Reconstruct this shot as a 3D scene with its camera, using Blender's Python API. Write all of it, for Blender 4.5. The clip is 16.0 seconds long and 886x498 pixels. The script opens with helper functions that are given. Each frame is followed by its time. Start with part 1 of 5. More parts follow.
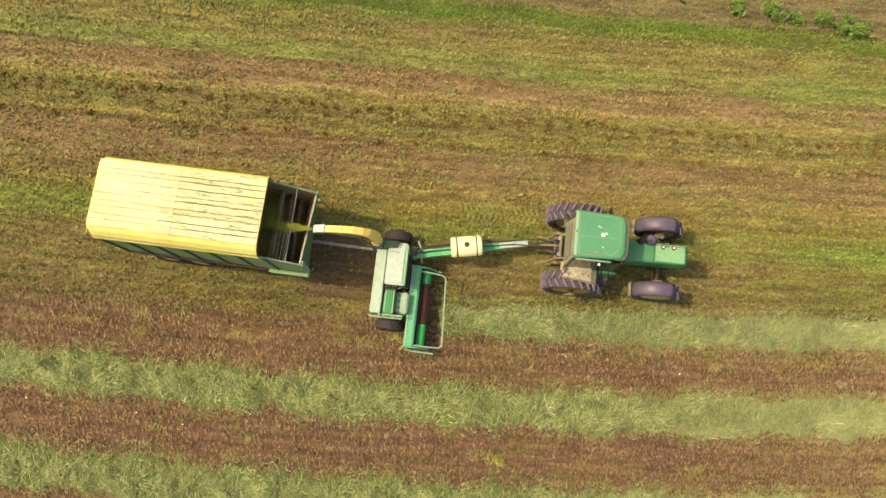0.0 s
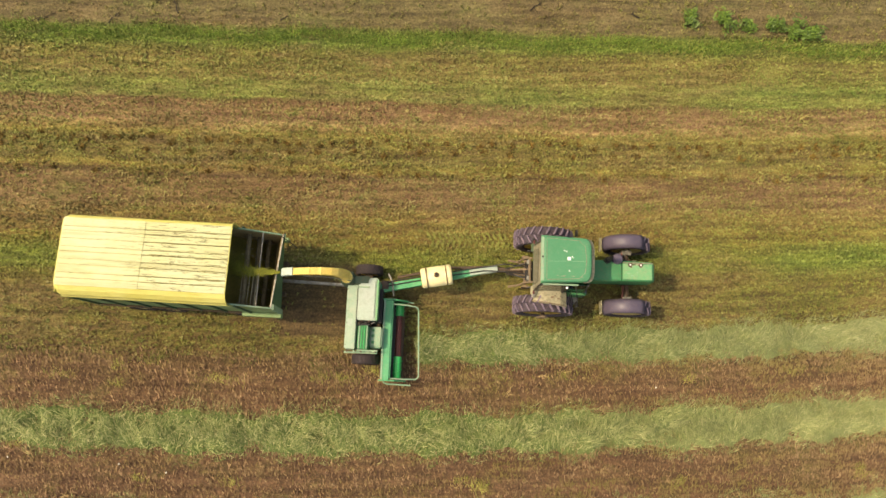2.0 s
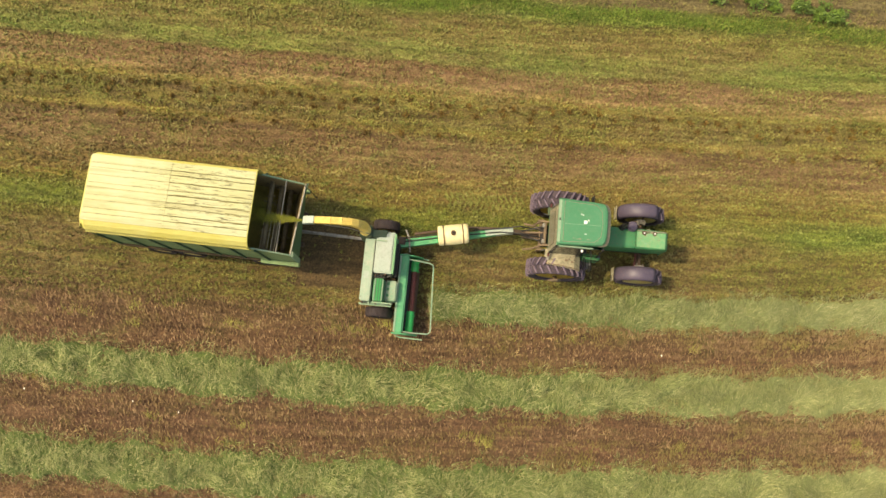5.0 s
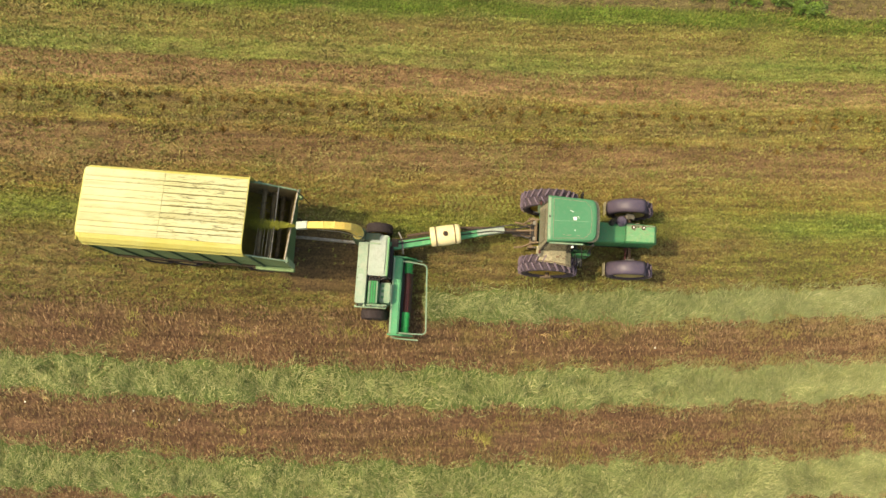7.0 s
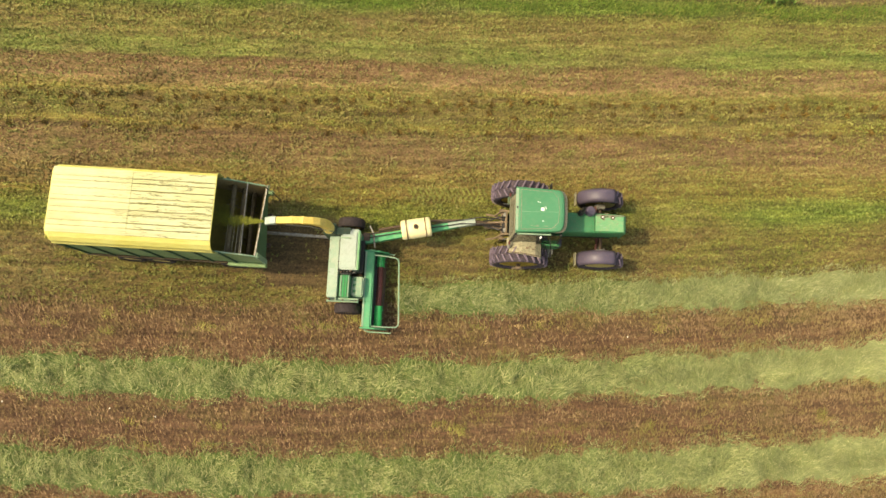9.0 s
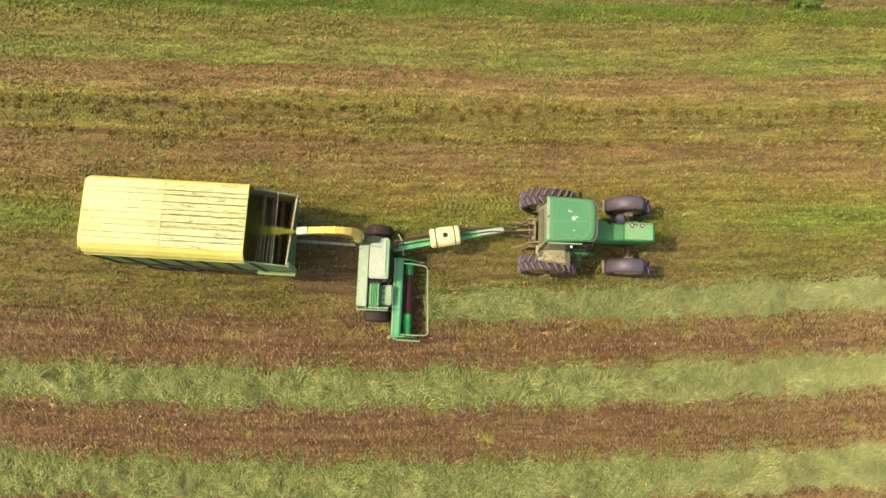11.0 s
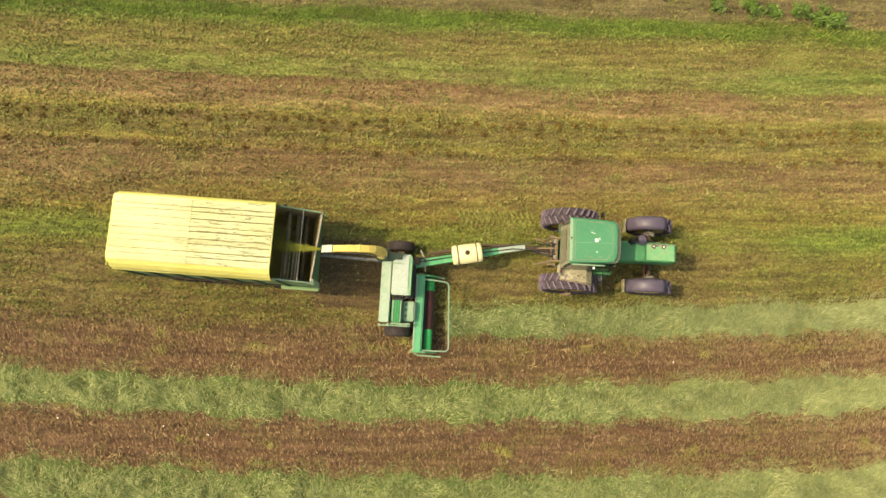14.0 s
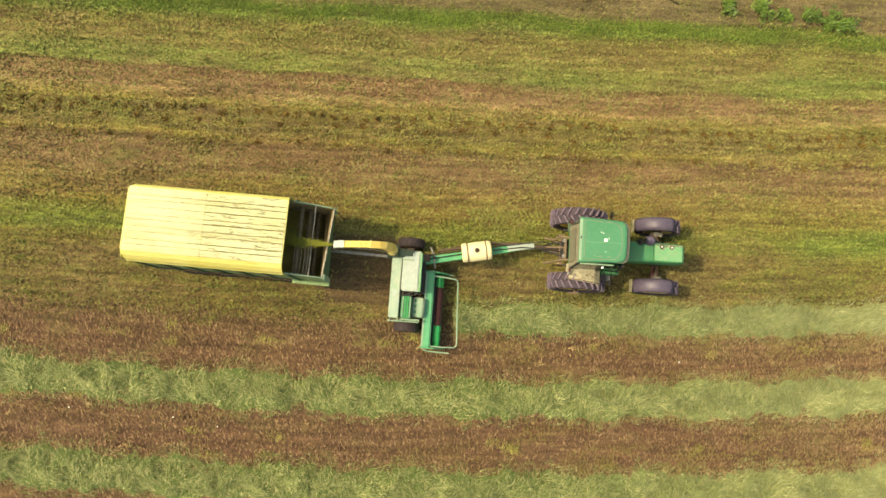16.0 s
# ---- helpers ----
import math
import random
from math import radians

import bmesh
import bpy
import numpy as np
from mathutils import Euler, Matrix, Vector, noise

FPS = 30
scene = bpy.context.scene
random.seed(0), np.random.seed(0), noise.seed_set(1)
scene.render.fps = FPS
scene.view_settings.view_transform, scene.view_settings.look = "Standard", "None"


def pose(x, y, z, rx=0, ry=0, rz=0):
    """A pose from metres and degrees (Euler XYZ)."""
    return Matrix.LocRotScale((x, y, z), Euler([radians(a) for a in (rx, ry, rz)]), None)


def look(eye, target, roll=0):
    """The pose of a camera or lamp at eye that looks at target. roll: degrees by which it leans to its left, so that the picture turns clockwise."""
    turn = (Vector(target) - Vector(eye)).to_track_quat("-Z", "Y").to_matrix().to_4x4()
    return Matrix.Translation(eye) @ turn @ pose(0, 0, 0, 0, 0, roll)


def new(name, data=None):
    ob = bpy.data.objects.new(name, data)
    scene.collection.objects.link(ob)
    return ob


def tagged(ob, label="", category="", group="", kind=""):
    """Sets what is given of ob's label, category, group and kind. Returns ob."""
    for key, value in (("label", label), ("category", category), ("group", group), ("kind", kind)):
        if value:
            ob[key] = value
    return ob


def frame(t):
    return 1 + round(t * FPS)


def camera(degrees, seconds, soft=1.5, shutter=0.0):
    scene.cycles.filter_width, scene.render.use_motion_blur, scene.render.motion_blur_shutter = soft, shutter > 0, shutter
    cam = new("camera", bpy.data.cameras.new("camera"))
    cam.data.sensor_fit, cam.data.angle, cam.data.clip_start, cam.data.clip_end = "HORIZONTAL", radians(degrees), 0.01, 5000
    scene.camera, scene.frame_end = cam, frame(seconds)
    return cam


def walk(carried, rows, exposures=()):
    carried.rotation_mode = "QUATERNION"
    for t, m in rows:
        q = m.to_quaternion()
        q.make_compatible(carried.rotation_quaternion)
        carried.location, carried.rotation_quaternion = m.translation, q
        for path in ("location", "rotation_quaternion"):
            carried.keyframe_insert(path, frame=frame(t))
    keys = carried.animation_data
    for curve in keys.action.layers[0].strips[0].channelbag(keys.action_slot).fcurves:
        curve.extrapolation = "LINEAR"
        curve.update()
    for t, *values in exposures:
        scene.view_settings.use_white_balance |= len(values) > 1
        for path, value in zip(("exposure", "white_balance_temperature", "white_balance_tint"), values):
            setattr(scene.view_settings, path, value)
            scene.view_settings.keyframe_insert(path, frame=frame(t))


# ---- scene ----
# ---- camera ----
cam = camera(64, 16.0, soft=1.5)
PATH = [
    (0, pose(-0.510, -3.881, 21.426, 10.71, 0.25, 1.71)),
    (0.5, pose(-0.793, -3.670, 21.459, 10.82, 0.62, -3.55)),
    (1, pose(-0.533, -3.482, 21.531, 10.97, 0.61, -4.51)),
    (1.5, pose(-0.036, -3.234, 21.642, 10.92, 0.37, -2.56)),
    (2, pose(0.124, -3.021, 21.721, 10.67, 0.24, -2.23)),
    (2.5, pose(-0.057, -2.920, 21.740, 10.34, 0.07, 0.24)),
    (3, pose(-0.247, -3.067, 21.747, 9.92, -0.18, 2.81)),
    (3.5, pose(-0.356, -3.359, 21.730, 9.48, -0.36, 3.51)),
    (4, pose(-0.469, -3.615, 21.773, 9.24, -0.34, 2.50)),
    (6.5, pose(-0.254, -3.860, 22.135, 9.48, -0.36, -0.38)),
    (7, pose(-0.293, -3.898, 22.175, 9.53, -0.32, -1.09)),
    (7.5, pose(-0.158, -3.924, 22.227, 9.45, -0.29, -1.52)),
    (8, pose(0.129, -3.960, 22.238, 9.35, -0.27, -1.75)),
    (8.5, pose(0.400, -4.007, 22.248, 9.29, -0.17, -1.84)),
    (9, pose(0.594, -4.051, 22.262, 9.26, -0.10, -2.07)),
    (11.5, pose(-0.346, -3.353, 22.410, 8.43, -0.01, -2.22)),
    (12, pose(-0.307, -3.255, 22.458, 8.49, 0.10, -2.18)),
    (12.5, pose(-0.221, -3.142, 22.525, 8.39, 0.04, -2.01)),
    (13, pose(-0.235, -2.951, 22.574, 8.06, -0.00, -1.79)),
    (13.5, pose(-0.511, -2.768, 22.617, 7.71, 0.08, -1.54)),
    (14, pose(-0.799, -2.602, 22.662, 7.45, 0.08, -1.34)),
    (14.5, pose(-1.018, -2.479, 22.720, 7.22, 0.06, -1.09)),
    (15, pose(-1.094, -2.426, 22.804, 7.09, 0.04, -0.94)),
    (15.5, pose(-1.077, -2.491, 22.847, 7.05, 0.05, -0.51)),
    (16, pose(-1.056, -2.632, 22.861, 7.25, 0.08, -0.41)),
]
walk(cam, PATH, [(0, 0.12, 8500, 9), (1.5, -0.02, 8500, 9), (4, -0.09, 8500, 8), (7, -0.01, 8600, 7), (9, 0.06, 8600, 4), (16, 0.1, 8700, 3)])

# ---- light ----
SUN_AZ, SUN_EL = radians(-84), radians(55)
world = bpy.data.worlds.new("world")
scene.world = world
world.use_nodes = True
wn = world.node_tree.nodes
sky = wn.new("ShaderNodeTexSky")
sky.sky_type, sky.sun_disc = "NISHITA", False
sky.sun_elevation, sky.sun_rotation = SUN_EL, SUN_AZ
sky.dust_density = 4.0
world.node_tree.links.new(sky.outputs[0], wn["Background"].inputs[0])
wn["Background"].inputs[1].default_value = 0.225
sun_data = bpy.data.lights.new("sun", "SUN")
sun_data.energy, sun_data.angle, sun_data.color = 3.35, radians(1.2), (1.0, 0.92, 0.76)
sun = new("sun", sun_data)
to_sun = Vector((math.sin(SUN_AZ) * math.cos(SUN_EL), math.cos(SUN_AZ) * math.cos(SUN_EL), math.sin(SUN_EL)))
sun.matrix_world = look(to_sun * 60, (0, 0, 0))


# ---- materials ----
def lin(r, g, b):
    """Linear colour from 0..255 values."""
    return tuple(((c / 255) / 12.92 if c / 255 < 0.04045 else ((c / 255 + 0.055) / 1.055) ** 2.4) for c in (r, g, b)) + (1.0,)


def start(name):
    m = bpy.data.materials.new(name)
    m.use_nodes = True
    nt = m.node_tree
    return m, nt, nt.nodes["Principled BSDF"]


def noise_node(nt, vec, scale, detail=4.0, rough=0.6, stretch=None):
    n = nt.nodes.new("ShaderNodeTexNoise")
    n.inputs["Scale"].default_value, n.inputs["Detail"].default_value = scale, detail
    n.inputs["Roughness"].default_value = rough
    if stretch:
        mp = nt.nodes.new("ShaderNodeMapping")
        mp.inputs["Scale"].default_value = stretch
        nt.links.new(vec, mp.inputs[0])
        vec = mp.outputs[0]
    nt.links.new(vec, n.inputs["Vector"])
    return n.outputs[0]


def ramp(nt, fac, stops, interp="LINEAR"):
    r = nt.nodes.new("ShaderNodeValToRGB")
    r.color_ramp.interpolation = interp
    els = r.color_ramp.elements
    while len(els) < len(stops):
        els.new(0.5)
    for e, (p, c) in zip(els, stops):
        e.position = p
        e.color = c if isinstance(c, tuple) else (c, c, c, 1)
    nt.links.new(fac, r.inputs[0])
    return r.outputs[0]


def mix(nt, fac, a, b, kind="MIX"):
    n = nt.nodes.new("ShaderNodeMix")
    n.data_type, n.blend_type = "RGBA", kind
    for sock, v in ((n.inputs[0], fac), (n.inputs[6], a), (n.inputs[7], b)):
        if isinstance(v, (tuple, float, int)):
            sock.default_value = v
        else:
            nt.links.new(v, sock)
    return n.outputs[2]


def calc(nt, op, a, b=None, c=None):
    n = nt.nodes.new("ShaderNodeMath")
    n.operation = op
    for sock, v in zip(n.inputs, (a, b, c)):
        if v is None:
            continue
        if isinstance(v, (float, int)):
            sock.default_value = v
        else:
            nt.links.new(v, sock)
    return n.outputs[0]


def bump(nt, bsdf, height, strength, distance):
    b = nt.nodes.new("ShaderNodeBump")
    b.inputs["Strength"].default_value, b.inputs["Distance"].default_value = strength, distance
    nt.links.new(height, b.inputs["Height"])
    nt.links.new(b.outputs[0], bsdf.inputs["Normal"])


def worn(name, base, dirt, amount=0.4, rough=0.5, metal=0.0, scale=2.5, stretch=None, relief=0.2, second=None):
    """A painted or rubber surface: fading at a large scale, dirt and speckle at a small one."""
    m, nt, bsdf = start(name)
    co = nt.nodes.new("ShaderNodeTexCoord").outputs["Object"]
    big = noise_node(nt, co, scale * 0.45, 3)
    small = noise_node(nt, co, scale * 5, 5, 0.7, stretch)
    fine = noise_node(nt, co, scale * 30, 3, 0.7)
    col = mix(nt, ramp(nt, big, [(0.35, 0.0), (0.65, 1.0)]), base, second or tuple(min(1, c * 1.25) for c in base[:3]) + (1,))
    f = ramp(nt, small, [(0.62 - 0.3 * amount, 0.0), (0.72, min(1.0, amount * 1.6))])
    col = mix(nt, f, col, dirt)
    col = mix(nt, 0.25, col, ramp(nt, fine, [(0.3, 0.25), (0.7, 0.9)]), "OVERLAY")
    nt.links.new(col, bsdf.inputs["Base Color"])
    nt.links.new(ramp(nt, small, [(0.3, max(0.05, rough - 0.12)), (0.7, min(1.0, rough + 0.2))]), bsdf.inputs["Roughness"])
    bsdf.inputs["Metallic"].default_value = metal
    bump(nt, bsdf, small, relief, 0.01)
    return m


GREEN = worn("green_paint", lin(40, 116, 70), lin(98, 110, 80), 0.45, 0.5, second=lin(60, 132, 86))
GREEN_FADED = worn("faded_green_paint", lin(138, 166, 138), lin(158, 164, 138), 0.6, 0.6, second=lin(116, 156, 126))
GREEN_DARK = worn("wagon_green_paint", lin(110, 138, 90), lin(122, 122, 82), 0.5, 0.65, second=lin(126, 154, 108))
HEADER_GREEN = worn("header_green_paint", lin(62, 150, 100), lin(120, 158, 118), 0.4, 0.5, second=lin(80, 164, 116))
GREEN_BRIGHT = worn("bright_green_paint", lin(20, 150, 78), lin(60, 136, 80), 0.25, 0.4)
PALE_PANEL = worn("pale_galvanised_panel", lin(170, 180, 168), lin(140, 150, 132), 0.45, 0.45, second=lin(156, 176, 160))
HOUSING = worn("chalky_housing_paint", lin(156, 174, 154), lin(178, 178, 158), 0.5, 0.6, second=lin(134, 166, 140), stretch=(1.0, 0.5, 1.0))
BEIGE = worn("dusty_fender_top", lin(150, 144, 118), lin(88, 78, 58), 0.5, 0.75)
YELLOW = worn("yellow_paint", lin(226, 192, 92), lin(190, 154, 80), 0.45, 0.5, second=lin(232, 206, 116))
RUBBER_DARK = worn("dark_worn_rubber", lin(46, 38, 40), lin(78, 62, 54), 0.4, 0.8)
DUSTY_GLASS = worn("dust_caked_glass", lin(104, 104, 90), lin(132, 124, 100), 0.6, 0.35)
RIM_CREAM = worn("faded_cream_rim", lin(214, 196, 128), lin(150, 128, 80), 0.4, 0.55)
RIM_YELLOW = worn("rim_yellow_paint", lin(214, 182, 86), lin(140, 112, 66), 0.5, 0.55)
RUBBER = worn("dusty_rubber", lin(56, 48, 57), lin(104, 88, 88), 0.5, 0.85, relief=0.35)
LUG_RUBBER = worn("dust_rubbed_lugs", lin(102, 90, 104), lin(138, 118, 118), 0.5, 0.85)
GUARD = worn("dusty_mudguard_plastic", lin(78, 70, 86), lin(108, 94, 98), 0.4, 0.45)
STEEL = worn("dark_greasy_steel", lin(78, 64, 52), lin(120, 92, 68), 0.5, 0.65, metal=0.2)
BARE = worn("bare_worn_steel", lin(140, 138, 130), lin(110, 92, 74), 0.5, 0.5, metal=0.6)
BLACK = worn("black_enamel", lin(26, 26, 26), lin(60, 52, 44), 0.4, 0.5)
RUST_RED = worn("rusty_auger_steel", lin(92, 48, 46), lin(70, 52, 44), 0.5, 0.55, metal=0.3)
WHITE_PLASTIC = worn("cream_plastic", lin(232, 216, 164), lin(190, 170, 120), 0.3, 0.5)
DECAL = worn("white_decal", lin(235, 235, 230), lin(200, 200, 190), 0.2, 0.4)
CHOP_PILE = worn("chopped_forage_pile", lin(124, 116, 56), lin(92, 84, 42), 0.6, 0.95, scale=8, relief=0.8)
CHALK = worn("chalky_stone", lin(226, 222, 206), lin(170, 158, 134), 0.4, 0.85, scale=12)
BARK = worn("twig_bark", lin(46, 38, 30), lin(30, 26, 22), 0.5, 0.9)


def glass():
    m, nt, bsdf = start("tinted_cab_glass")
    bsdf.inputs["Base Color"].default_value = lin(70, 84, 80)
    bsdf.inputs["Roughness"].default_value = 0.06
    bsdf.inputs["Transmission Weight"].default_value = 0.85
    bsdf.inputs["IOR"].default_value = 1.45
    return m


GLASS = glass()


def roof_paint():
    """Sun-bleached yellow sheet with dark scrapes that run along the wagon."""
    m, nt, bsdf = start("bleached_yellow_roof")
    co = nt.nodes.new("ShaderNodeTexCoord").outputs["Object"]
    big = noise_node(nt, co, 0.8, 3)
    col = mix(nt, ramp(nt, big, [(0.35, 0.0), (0.65, 1.0)]), lin(180, 181, 130), lin(186, 189, 148))
    streak = noise_node(nt, co, 11.0, 6, 0.75, (0.3, 2.6, 1.0))
    smear = noise_node(nt, co, 2.6, 4, 0.6, (0.14, 2.4, 1.0))
    patch = noise_node(nt, co, 1.3, 2, 0.5)
    sep = nt.nodes.new("ShaderNodeSeparateXYZ")
    nt.links.new(co, sep.inputs[0])
    # forage scuffs the end near the spout most
    ahead = ramp(nt, calc(nt, "MULTIPLY_ADD", sep.outputs[0], 0.2, 1.1), [(0.30, 0.12), (0.5, 1.0)])
    col = mix(nt, calc(nt, "MULTIPLY", ramp(nt, smear, [(0.50, 0.0), (0.66, 1.0)]), 0.5), col, lin(156, 152, 102))
    scr = calc(nt, "MULTIPLY", ramp(nt, streak, [(0.55, 0.0), (0.58, 1.0)]), ramp(nt, patch, [(0.36, 0.1), (0.50, 1.0)]))
    col = mix(nt, calc(nt, "MULTIPLY", calc(nt, "MULTIPLY", scr, ahead), 0.78), col, lin(74, 72, 44))
    col = mix(nt, calc(nt, "MULTIPLY", ramp(nt, noise_node(nt, co, 14, 4), [(0.5, 0.0), (0.75, 1.0)]), 0.25), col, lin(196, 176, 96))
    nt.links.new(col, bsdf.inputs["Base Color"])
    nt.links.new(ramp(nt, streak, [(0.3, 0.38), (0.7, 0.7)]), bsdf.inputs["Roughness"])
    bump(nt, bsdf, streak, 0.2, 0.004)
    return m


ROOF = roof_paint()


def row_coordinate(nt):
    """v: distance across the mown rows, which fan and bend a little; also x along them."""
    pos = nt.nodes.new("ShaderNodeNewGeometry").outputs["Position"]
    sep = nt.nodes.new("ShaderNodeSeparateXYZ")
    nt.links.new(pos, sep.inputs[0])
    x, y = sep.outputs[0], sep.outputs[1]
    up = calc(nt, "MULTIPLY", calc(nt, "ADD", y, 4.4), 0.08)
    up.node.use_clamp = True
    a = calc(nt, "MULTIPLY_ADD", up, -0.043, -0.028)
    b = calc(nt, "MULTIPLY_ADD", up, -0.0025, 0.0025)
    xc = calc(nt, "MAXIMUM", calc(nt, "MINIMUM", x, 20.0), -20.0)
    bend = calc(nt, "ADD", calc(nt, "MULTIPLY", a, xc), calc(nt, "MULTIPLY", b, calc(nt, "MULTIPLY", xc, xc)))
    return pos, x, calc(nt, "SUBTRACT", y, bend)


# strips across the field: v in metres, bare-soil colour, plant colour
STRIPS = [
    (-9.0, (102, 74, 52), (147, 119, 76)), (-6.6, (93, 67, 48), (125, 94, 69)), (-5.2, (91, 65, 46), (122, 91, 67)),
    (-3.5, (92, 66, 46), (124, 93, 68)), (-2.5, (87, 63, 42), (125, 108, 67)), (-2.0, (92, 71, 43), (128, 124, 58)),
    (-0.6, (89, 71, 39), (128, 129, 54)), (0.1, (93, 76, 39), (142, 142, 56)), (0.4, (86, 87, 32), (132, 153, 52)),
    (0.9, (89, 87, 35), (138, 153, 54)), (1.2, (98, 77, 37), (150, 143, 64)), (2.1, (107, 84, 47), (161, 150, 74)),
    (2.4, (105, 81, 54), (147, 130, 81)), (3.22, (102, 76, 52), (140, 121, 74)), (3.34, (78, 58, 37), (113, 96, 56)),
    (3.44, (104, 78, 47), (150, 137, 68)), (3.66, (107, 86, 43), (167, 159, 72)), (3.8, (92, 75, 42), (142, 134, 64)),
    (4.5, (92, 75, 42), (144, 137, 64)), (4.7, (110, 90, 47), (161, 155, 71)), (5.04, (140, 110, 75), (186, 174, 105)),
    (5.14, (117, 88, 63), (157, 141, 88)), (5.7, (112, 83, 58), (152, 133, 83)), (5.84, (98, 69, 49), (132, 105, 64)),
    (5.94, (107, 100, 54), (148, 166, 79)), (6.4, (106, 100, 52), (146, 164, 78)), (6.7, (110, 92, 52), (146, 148, 76)),
    (7.5, (100, 86, 46), (136, 140, 66)), (7.86, (78, 88, 35), (104, 142, 46)), (8.34, (86, 92, 41), (98, 124, 46)),
    (8.5, (94, 83, 54), (112, 104, 62)), (12.0, (94, 83, 56), (112, 104, 62)),
]


def field_colour(nt, which, pos, x, v):
    wob = noise_node(nt, pos, 0.35, 3)
    vw = calc(nt, "ADD", v, calc(nt, "MULTIPLY", calc(nt, "SUBTRACT", wob, 0.5), 0.55))
    fac = calc(nt, "DIVIDE", calc(nt, "ADD", vw, 9.0), 21.0)
    return ramp(nt, fac, [((s[0] + 9) / 21, lin(*s[which])) for s in STRIPS])


def regrowth(nt, col, pos, x, v):
    """Fresh green and straw patches, more of both towards the tractor's end of the field; the palest straw stands in
    for dust haze.
    """
    patch = noise_node(nt, pos, 0.3, 4, 0.6, (0.4, 1.7, 1.0))
    north = ramp(nt, calc(nt, "DIVIDE", calc(nt, "ADD", v, 9.0), 21.0), [(0.39, 0.0), (0.46, 1.0), (0.79, 1.0), (0.82, 0.0)])
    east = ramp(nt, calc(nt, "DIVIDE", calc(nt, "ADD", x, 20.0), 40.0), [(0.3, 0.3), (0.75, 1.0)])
    band = ramp(nt, calc(nt, "DIVIDE", calc(nt, "ADD", v, 9.0), 21.0), [(0.42, 0.2), (0.45, 0.9), (0.48, 0.8), (0.5, 0.3), (0.69, 0.25), (0.71, 1.0), (0.735, 1.0), (0.76, 0.45), (0.82, 0.0)])
    grow = calc(nt, "MULTIPLY", calc(nt, "MULTIPLY", band, east), ramp(nt, patch, [(0.46, 0.0), (0.58, 1.0)]))
    across = calc(nt, "DIVIDE", calc(nt, "ADD", v, 9.0), 21.0)
    leafy_rows = ramp(nt, across, [(0.32, 0.0), (0.345, 0.7), (0.42, 0.8), (0.44, 1.0), (0.51, 0.8), (0.53, 0.15), (0.58, 0.1), (0.61, 1.0), (0.65, 0.9), (0.67, 0.1), (0.70, 0.1), (0.71, 1.0), (0.735, 1.0), (0.75, 0.2), (0.82, 0.0)])
    fresh = calc(nt, "MULTIPLY", calc(nt, "MULTIPLY", leafy_rows, calc(nt, "MULTIPLY_ADD", east, 0.55, 0.45)), ramp(nt, noise_node(nt, pos, 0.8, 4, 0.65, (0.5, 1.6, 1.0)), [(0.38, 0.1), (0.6, 0.8)]))
    col = mix(nt, fresh, col, lin(112, 120, 60))
    tan_rows = ramp(nt, across, [(0.5, 0.2), (0.52, 1.0), (0.575, 1.0), (0.59, 0.3), (0.655, 0.2), (0.665, 1.0), (0.70, 1.0), (0.71, 0.1), (0.74, 0.5), (0.78, 0.3), (0.82, 0.0)])
    col = mix(nt, calc(nt, "MULTIPLY", calc(nt, "MULTIPLY", tan_rows, east), ramp(nt, noise_node(nt, pos, 0.7, 4, 0.6, (0.4, 1.6, 1.0)), [(0.35, 0.2), (0.6, 0.85)])), col, lin(152, 122, 90))
    # dust haze painted into the ground as a paler straw mix
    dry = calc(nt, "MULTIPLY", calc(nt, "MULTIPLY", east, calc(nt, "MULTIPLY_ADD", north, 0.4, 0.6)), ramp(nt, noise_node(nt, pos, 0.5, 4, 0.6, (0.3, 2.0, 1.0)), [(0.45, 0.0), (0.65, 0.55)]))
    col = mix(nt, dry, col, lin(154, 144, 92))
    col = mix(nt, calc(nt, "MULTIPLY", grow, 0.85), col, lin(88, 134, 58))
    sprout = noise_node(nt, pos, 0.9, 3, 0.6, (0.8, 1.4, 1.0))
    col = mix(nt, ramp(nt, sprout, [(0.54, 0.0), (0.66, 0.7)]), col, lin(116, 130, 62))
    worn_out = noise_node(nt, pos, 0.42, 4, 0.65, (0.45, 1.5, 1.0))
    return mix(nt, ramp(nt, worn_out, [(0.50, 0.0), (0.60, 0.72)]), col, lin(130, 105, 76))


def row_streaks(nt, col, pos, x, v, share=0.5):
    """Drill-row streaks and small clods."""
    put = nt.nodes.new("ShaderNodeCombineXYZ")
    nt.links.new(x, put.inputs[0])
    nt.links.new(v, put.inputs[1])
    streak = noise_node(nt, put.outputs[0], 3.2, 3, 0.6, (0.13, 1.5, 1.0))
    col = mix(nt, share, col, ramp(nt, streak, [(0.34, 0.15), (0.66, 0.85)]), "SOFT_LIGHT")
    clod = noise_node(nt, put.outputs[0], 6.5, 3, 0.6, (0.75, 1.2, 1.0))
    return mix(nt, share * 0.6, col, ramp(nt, clod, [(0.34, 0.15), (0.66, 0.85)]), "SOFT_LIGHT")


